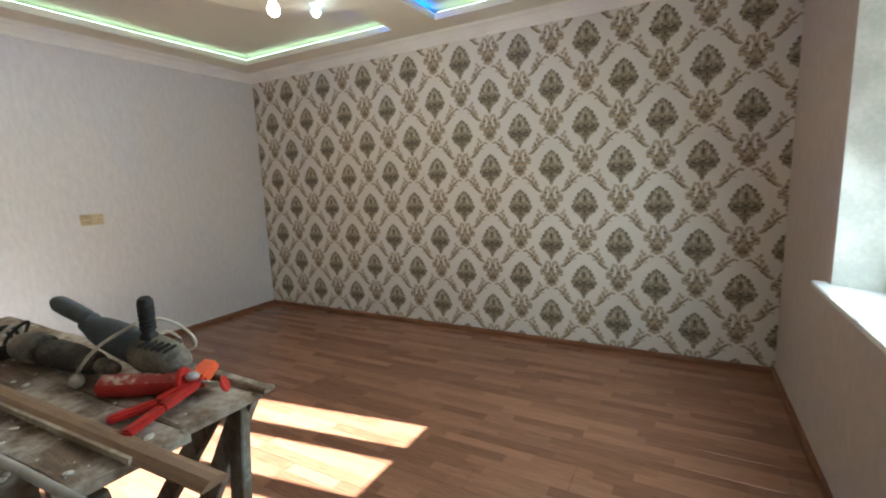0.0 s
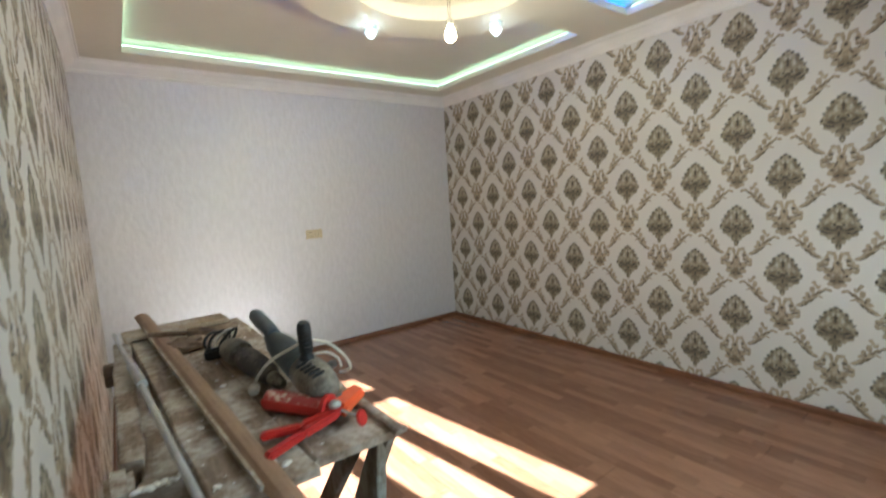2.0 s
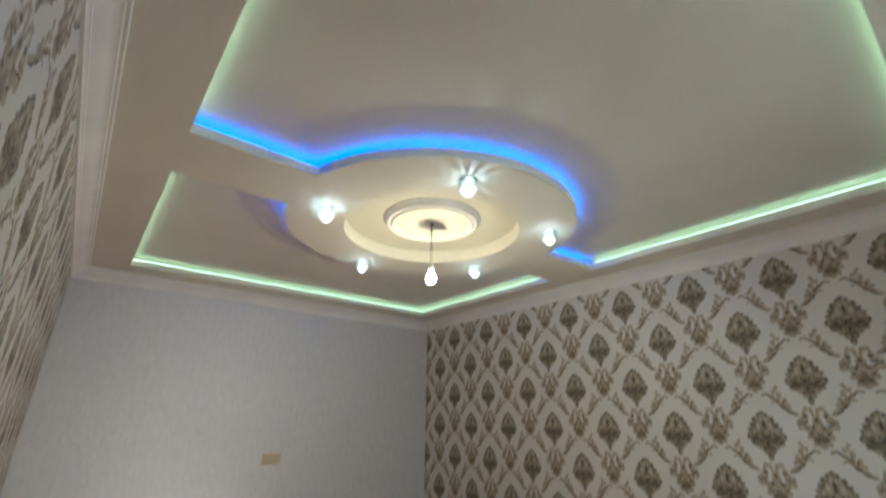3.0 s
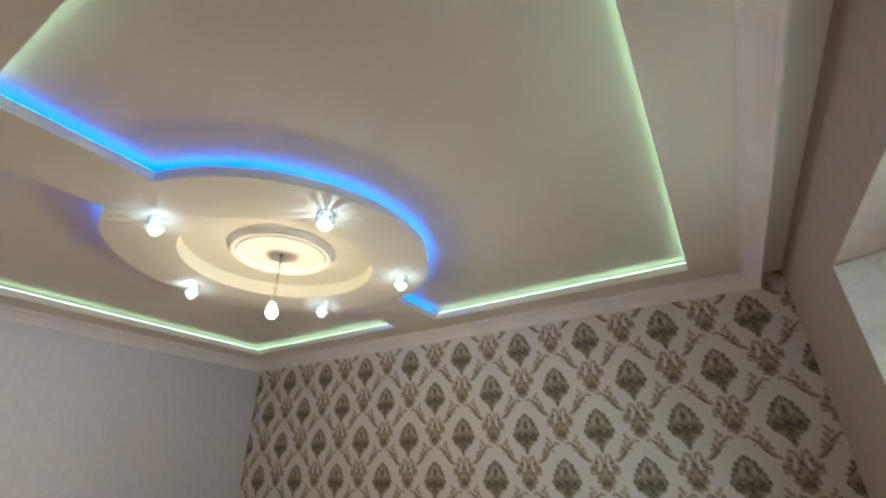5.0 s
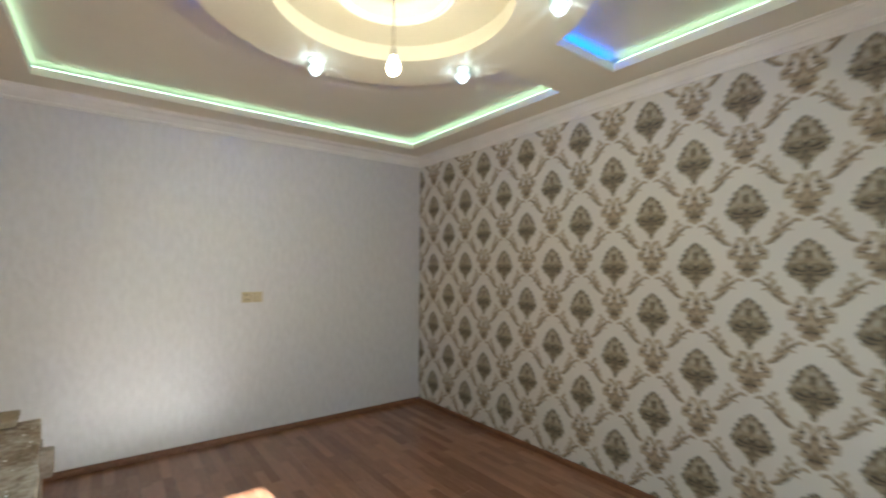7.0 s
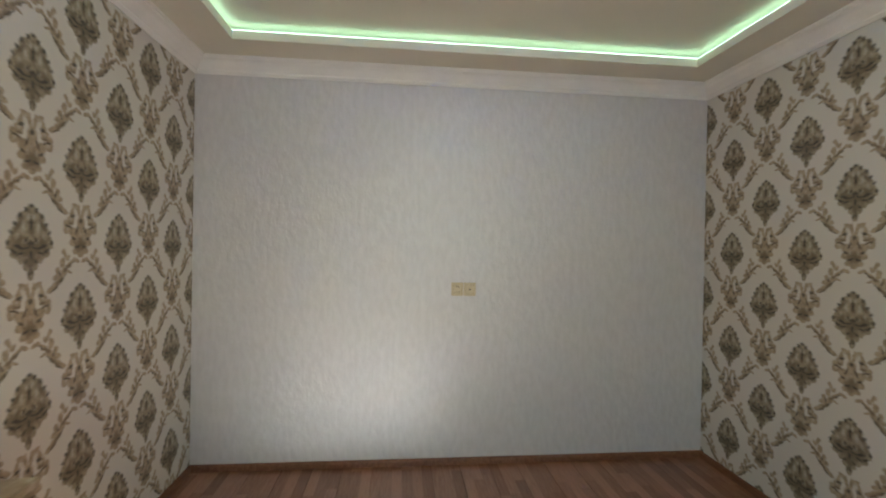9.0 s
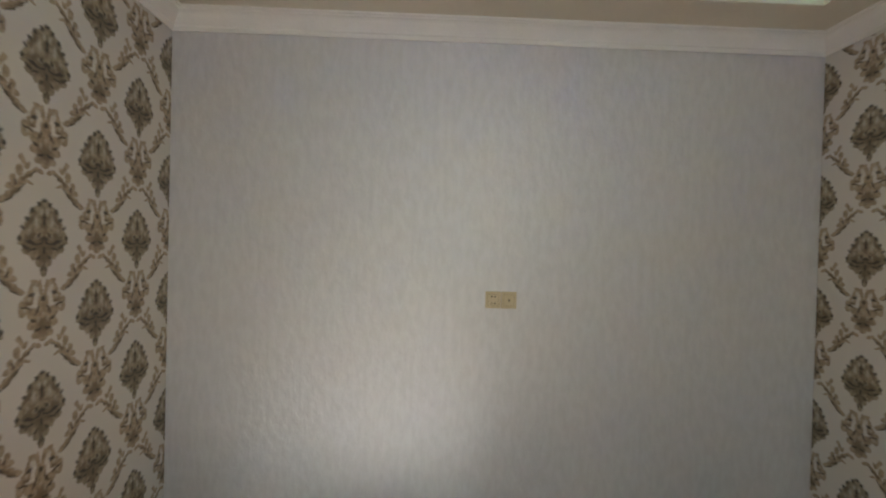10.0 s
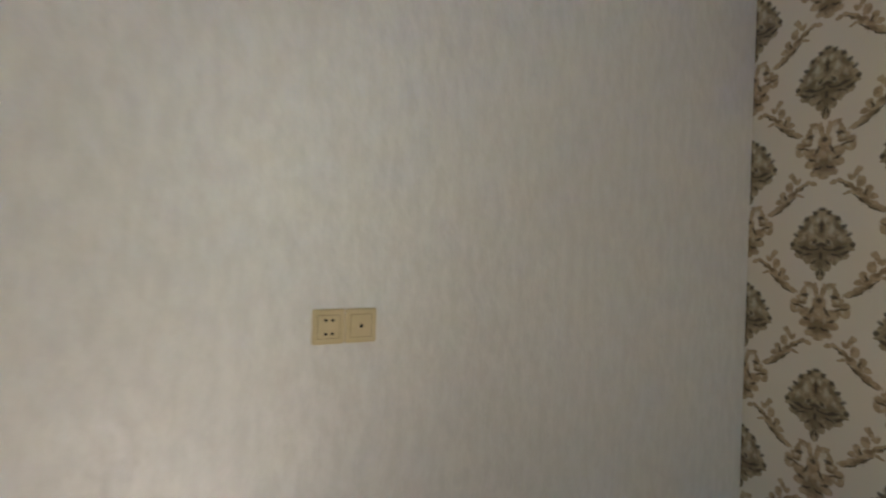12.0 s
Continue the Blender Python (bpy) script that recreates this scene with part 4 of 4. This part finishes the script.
# black bars on the gear head paint the dark of its vent slots
for k in range(5):
    bm = bmesh.new()
    c = Vector((0.568 - 0.004 * k, -3.15 + 0.022 * k, 0.985 + 0.002 * k))
    beam(bm, c + Vector((-0.014, 0, -0.006)), c + Vector((0.020, 0, 0.004)), 0.007, 0.006)
    part("vent_slot_shade", bm, HOLE_SHADE, gear, placed=True)
bm = bmesh.new()
lathe(bm, [(0.010, 0.0), (0.022, 0.004), (0.023, 0.012), (0.017, 0.020), (0.0165, 0.045), (0.019, 0.075), (0.020, 0.100), (0.0195, 0.118), (0.014, 0.126), (0.0, 0.127)], 16, along((0.582, -3.035, 0.992), (0.572, -3.06, 1.13)))
side = part("side_handle", bm, BLACK, grinder, "black ribbed side handle", True, placed=True)
hf = along((0.582, -3.035, 0.992), (0.572, -3.06, 1.13))
for k in range(6):
    bm = bmesh.new()
    lathe(bm, [(0.0185, 0.030 + 0.014 * k), (0.0212, 0.033 + 0.014 * k), (0.0212, 0.037 + 0.014 * k), (0.0185, 0.040 + 0.014 * k)], 16, hf, False)
    part("rib", bm, BLACK, side, smooth=True, placed=True)
bm = bmesh.new()
tube(bm, (0.63, -3.02, 0.945), (0.685, -2.985, 0.94), 0.015, 0.013)
part("spindle_lock", bm, DARKGREY, grinder, smooth=True, placed=True)
bm = bmesh.new()
sweep(bm, smooth_path([(0.462, -2.868, 0.892), (0.468, -2.900, 0.935), (0.498, -2.945, 0.988), (0.545, -2.985, 1.022), (0.600, -2.988, 1.036), (0.665, -2.99, 1.015), (0.722, -2.99, 0.955), (0.742, -2.975, 0.905), (0.72, -2.94, 0.888)], 6), 0.0048, 8)
cord = part("power_cord", bm, CORD, grinder, "looped grey-white power cord", True, placed=True)
bm = bmesh.new()
sweep(bm, smooth_path([(0.60, -2.93, 0.965), (0.665, -2.95, 0.975), (0.72, -2.925, 0.935), (0.742, -2.90, 0.892)], 6), 0.0045, 8)
part("cord_tail", bm, CORD, grinder, smooth=True, placed=True)

bm = bmesh.new()
lathe(bm, [(0.0, 0), (0.014, 0.002), (0.018, 0.012), (0.017, 0.030), (0.010, 0.042), (0.005, 0.050), (0.0, 0.051)], 12, along((0.448, -2.905, deck(-2.9) + 0.019), (0.466, -2.862, deck(-2.86) + 0.022)))
part("plug", bm, CORD, cord, "dusty pale plug", True, placed=True)

# second power tool, dusty drill with wound cable
drill = thing("power_drill", "dusty dark electric drill with a wound cable lying on planks", "drill", pose(0.47, -2.65, deck(-2.65)))
dz = deck(-2.7)
bm = bmesh.new()
lathe(bm, [(0.0, 0), (0.024, 0.004), (0.034, 0.03), (0.036, 0.09), (0.040, 0.11), (0.042, 0.20), (0.036, 0.235), (0.0, 0.24)], 18, along((0.512, -2.90, dz + 0.036), (0.455, -2.50, dz + 0.062)))
part("body", bm, DARKGREY, drill, smooth=True, placed=True)
bm = bmesh.new()
lathe(bm, [(0.0, -0.075), (0.010, -0.073), (0.018, -0.06), (0.022, -0.03), (0.022, 0.0), (0.0, 0.001)], 14, along((0.512, -2.90, dz + 0.034), (0.455, -2.50, dz + 0.062)))
part("chuck", bm, DUSTMETAL, drill, smooth=True, placed=True)
bm = bmesh.new()
lathe(bm, [(0.0, 0), (0.044, 0.004), (0.048, 0.03), (0.047, 0.08), (0.040, 0.115), (0.022, 0.13), (0.0, 0.132)], 18, along((0.476, -2.655, dz + 0.055), (0.425, -2.30, dz + 0.060)))
part("motor_cap", bm, DUSTMETAL, drill, "plaster-dusted motor cap", True, placed=True)
bm = bmesh.new()
beam(bm, (0.452, -2.53, dz + 0.05), (0.385, -2.47, dz + 0.030), 0.034, 0.042)
part("handle", bm, BLACK, drill, bevel=0.008, placed=True)
for k in range(4):
    bm = bmesh.new()
    cx, cy, cz = 0.428 + 0.011 * k, -2.44 - 0.022 * k, deck(-2.42) + 0.047 + 0.006 * k
    pts = []
    for i in range(26):
        a = 2 * math.pi * i / 24
        pts.append((cx + 0.040 * math.cos(a) * (1 - 0.06 * k), cy + 0.020 * math.sin(a) + 0.006 * math.sin(2 * a + k), cz + 0.036 * math.sin(a + 0.4 * k)))
    sweep(bm, pts, 0.0056, 6)
    part("cable_loop", bm, CORD if k == 2 else BLACK, drill, smooth=True, placed=True)

# caulking gun
gun = thing("caulking_gun", "red plastic caulking gun with orange tip lying on the bench", "caulking gun", pose(0.55, -3.12, deck(-3.12)))
bz = deck(-3.1)
A, B = (0.470, -3.000, bz + 0.038), (0.592, -3.190, bz + 0.034)
bm = bmesh.new()
fr = along(A, B)
n = 14
dn = fr.inverted().to_3x3() @ Vector((0, 0, -1))
a0 = math.atan2(dn.y, dn.x) - 0.62 * math.pi
for r0, r1, z0, z1 in ((0.029, 0.033, 0.0, 0.205),):
    ring = []
    for z in (z0, z1):
        for r in (r0, r1):
            ring.append([bm.verts.new(fr @ Vector((r * math.cos(a0 + math.pi * 1.24 * i / n), r * math.sin(a0 + math.pi * 1.24 * i / n), z))) for i in range(n + 1)])
    for i in range(n):
        for p, q in ((0, 1), (2, 3), (0, 2), (1, 3)):
            bm.faces.new((ring[p][i], ring[p][i + 1], ring[q][i + 1], ring[q][i]))
    for i in (0, n):
        bm.faces.new((ring[0][i], ring[1][i], ring[3][i], ring[2][i]))
part("cradle", bm, RED, gun, smooth=True, placed=True)
bm = bmesh.new()
lathe(bm, [(0.0, -0.004), (0.022, -0.004), (0.0275, 0.002), (0.0275, 0.20), (0.0, 0.202)], 18, fr)
part("cartridge", bm, CARTRIDGE, gun, "smeared red and cream sealant cartridge", True, placed=True)
bm = bmesh.new()
lathe(bm, [(0.034, 0.198), (0.037, 0.200), (0.037, 0.212), (0.020, 0.216), (0.0, 0.216)], 18, fr)
part("end_ring", bm, RED, gun, smooth=True, placed=True)
bm = bmesh.new()
vs = [bm.verts.new((x, y, bz + z)) for x, y, z in ((0.585, -3.165, 0.010), (0.612, -3.225, 0.010), (0.722, -3.120, 0.002), (0.706, -3.072, 0.002), (0.585, -3.165, 0.052), (0.612, -3.225, 0.046), (0.722, -3.120, 0.030), (0.706, -3.072, 0.036))]
for f in ((3, 2, 1, 0), (4, 5, 6, 7), (0, 1, 5, 4), (1, 2, 6, 5), (2, 3, 7, 6), (3, 0, 4, 7)):
    bm.faces.new([vs[q] for q in f])
part("orange_tip", bm, ORANGE, gun, "bright orange-red plastic tip", bevel=0.008, placed=True)
bm = bmesh.new()
beam(bm, (0.606, -3.205, bz + 0.032), (0.500, -3.195, bz + 0.016), 0.030, 0.024)
beam(bm, (0.500, -3.195, bz + 0.016), (0.402, -3.160, bz + 0.011), 0.026, 0.020)
part("grip", bm, RED, gun, bevel=0.005, placed=True)
bm = bmesh.new()
beam(bm, (0.592, -3.215, bz + 0.030), (0.490, -3.230, bz + 0.014), 0.026, 0.022)
beam(bm, (0.490, -3.230, bz + 0.014), (0.388, -3.270, bz + 0.010), 0.026, 0.020)
part("trigger", bm, RED, gun, bevel=0.005, placed=True)
bm = bmesh.new()
lathe(bm, [(0.0, 0), (0.020, 0.001), (0.023, 0.006), (0.020, 0.011), (0.0, 0.012)], 18, along((0.634, -3.262, bz + 0.018), (0.646, -3.277, bz + 0.024)))
bm2 = bm
bm = bmesh.new()
tube(bm, (0.596, -3.200, bz + 0.034), (0.636, -3.265, bz + 0.022), 0.004)
push = part("push_rod", bm, METAL, gun, smooth=True, placed=True)
part("thumb_disc", bm2, RED, push, smooth=True, placed=True)
bm = bmesh.new()
lathe(bm, [(0.0, 0), (0.016, 0.001), (0.018, 0.008), (0.012, 0.016), (0.0, 0.017)], 12, Matrix.Translation((0.590, -3.205, bz + 0.044)))
part("pivot", bm, METAL, gun, smooth=True, placed=True)

# hatchet
hatchet = thing("hatchet", "small hatchet with worn wooden haft and rusty head", "hatchet", pose(0.356, -2.225, deck(-2.2)))
hz = deck(-2.2) + 0.040
bm = bmesh.new()
beam(bm, (0.221, -2.170, hz + 0.012), (0.361, -2.225, hz), 0.022, 0.017)
part("haft", bm, wood("hatchet_haft_wood", (0.10, 0.06, 0.035), (0.18, 0.115, 0.07), 0.6, 0.3, 0, (0.3, 0.25, 0.2), 0.3), hatchet, bevel=0.005, placed=True)
bm = bmesh.new()
vs = [bm.verts.new(c) for c in ((0.351, -2.265, hz - 0.016), (0.391, -2.265, hz - 0.016), (0.461, -2.235, hz - 0.016), (0.471, -2.190, hz - 0.014), (0.401, -2.220, hz - 0.014), (0.356, -2.205, hz - 0.016),
                                (0.351, -2.265, hz + 0.016), (0.391, -2.265, hz + 0.014), (0.461, -2.235, hz - 0.008), (0.471, -2.190, hz - 0.008), (0.401, -2.220, hz + 0.014), (0.356, -2.205, hz + 0.016))]
bm.faces.new(vs[5::-1])
bm.faces.new(vs[6:])
for k in range(6):
    j = (k + 1) % 6
    bm.faces.new((vs[k], vs[j], vs[6 + j], vs[6 + k]))
part("blade", bm, RUST, hatchet, bevel=0.003, placed=True)

# brass fitting and gloves beside the hatchet
fitting = thing("brass_fitting", "small brass pipe fitting on the dusty bench", "pipe fitting", pose(0.316, -2.285, deck(-2.285)))
bm = bmesh.new()
lathe(bm, [(0.008, 0), (0.012, 0.002), (0.012, 0.012), (0.009, 0.014), (0.009, 0.024), (0.006, 0.026)], 12, Matrix.Translation((0, 0, 0.013)) @ Matrix.Rotation(radians(90), 4, "Y"))
part("fitting_body", bm, BRASS, fitting, smooth=True)
glove = thing("work_gloves", "crumpled brown work gloves lying on the bench", "work gloves", pose(0.351, -2.305, deck(-2.305)))
bm = bmesh.new()
bmesh.ops.create_icosphere(bm, subdivisions=3, radius=1.0)
for v in bm.verts:
    k = noise.noise(v.co * 2.2) * 0.35 + noise.noise(v.co * 5) * 0.15
    v.co = Vector((v.co.x * 0.078, v.co.y * 0.052, max(v.co.z, -0.55) * 0.032 + 0.018)) * (1 + k)
part("glove_pair", bm, mottled("brown_leather", (0.13, 0.085, 0.055), (0.27, 0.195, 0.135), 16, 0.8, 0, 90, 0.5, 0.003), glove, smooth=True)

# scraps of wood on the bench edge and plaster crumbs
r = random.Random(9)
for x, y, a, l in ((0.655, -3.02, 30, 0.07), (0.660, -2.90, -20, 0.06), (0.635, -2.84, 70, 0.09)):
    bit = thing("wood_scrap", "small grey scrap of wood on the bench's edge", "wood scrap", pose(x, y, deck(y) + 0.001, 0, 0, a), "wood scraps on the bench")
    bm = bmesh.new()
    beam(bm, (-l / 2, 0, 0.008), (l / 2, 0, 0.008), 0.024, 0.014)
    part("scrap", bm, OLD, bit, bevel=0.003)
bm = bmesh.new()
for k in range(90):
    y = r.uniform(-3.3, -2.0)
    x = r.uniform(0.25, 0.60)
    s = r.uniform(0.002, 0.005) if k > 14 else r.uniform(0.006, 0.013)
    bmesh.ops.create_icosphere(bm, subdivisions=1, radius=s, matrix=Matrix.Translation((x, y, deck(y) + s * 0.25)) @ Matrix.Rotation(r.uniform(0, 6), 4, "Z") @ Matrix.Diagonal((1.3, 0.9, 0.45, 1)))
tagged(link("plaster_crumbs", bm, PLASTERBIT), "white crumbs of dry plaster scattered on the planks", "plaster crumbs", kind="stuff")

# white profile lying along the wall
profile = thing("metal_profile", "white angle profile lying on the laminate by the wall", "metal profile", pose(0.075, -1.0, 0))
bm = bmesh.new()
beam(bm, (0.072, -0.40, 0.0022), (0.070, -1.95, 0.0022), 0.040, 0.0022)
beam(bm, (0.0535, -0.40, 0.0135), (0.0515, -1.95, 0.0135), 0.003, 0.021)
part("profile_body", bm, WHITE_METAL, profile, placed=True)

# ---- laminate boards ----
BOARD_W, BOARD_L = 0.1944, 1.292
for i in range(math.ceil(W / BOARD_W)):
    x0, x1 = i * BOARD_W, min((i + 1) * BOARD_W, W)
    y = -(i * 0.437 % BOARD_L)
    cuts = [0.0]
    while y > YB:
        if cuts[-1] - y > 0.1:
            cuts.append(y)
        y -= BOARD_L
    cuts.append(YB)
    for a, b in zip(cuts, cuts[1:]):
        bm = bmesh.new()
        g = 0.0006
        vs = [bm.verts.new(c) for c in ((x0 + g, b + g, -0.0119), (x1 - g, b + g, -0.0119), (x1 - g, a - g, -0.0119), (x0 + g, a - g, -0.0119),
                                        (x0 + g, b + g, -0.0008), (x1 - g, b + g, -0.0008), (x1 - g, a - g, -0.0008), (x0 + g, a - g, -0.0008),
                                        (x0 + 3 * g, b + 3 * g, 0), (x1 - 3 * g, b + 3 * g, 0), (x1 - 3 * g, a - 3 * g, 0), (x0 + 3 * g, a - 3 * g, 0))]
        for k in (0, 4):
            for j in range(4):
                n = (j + 1) % 4
                bm.faces.new((vs[k + j], vs[k + n], vs[k + 4 + n], vs[k + 4 + j]))
        bm.faces.new(vs[8:])
        part("board", bm, LAMINATE, floor)
bm = bmesh.new()
box(bm, -1.6, 0, YB, -3.32, -0.0119, 0)
structure("hall_floor", bm, LAMINATE, "brown laminate floor of the hall", "floor")
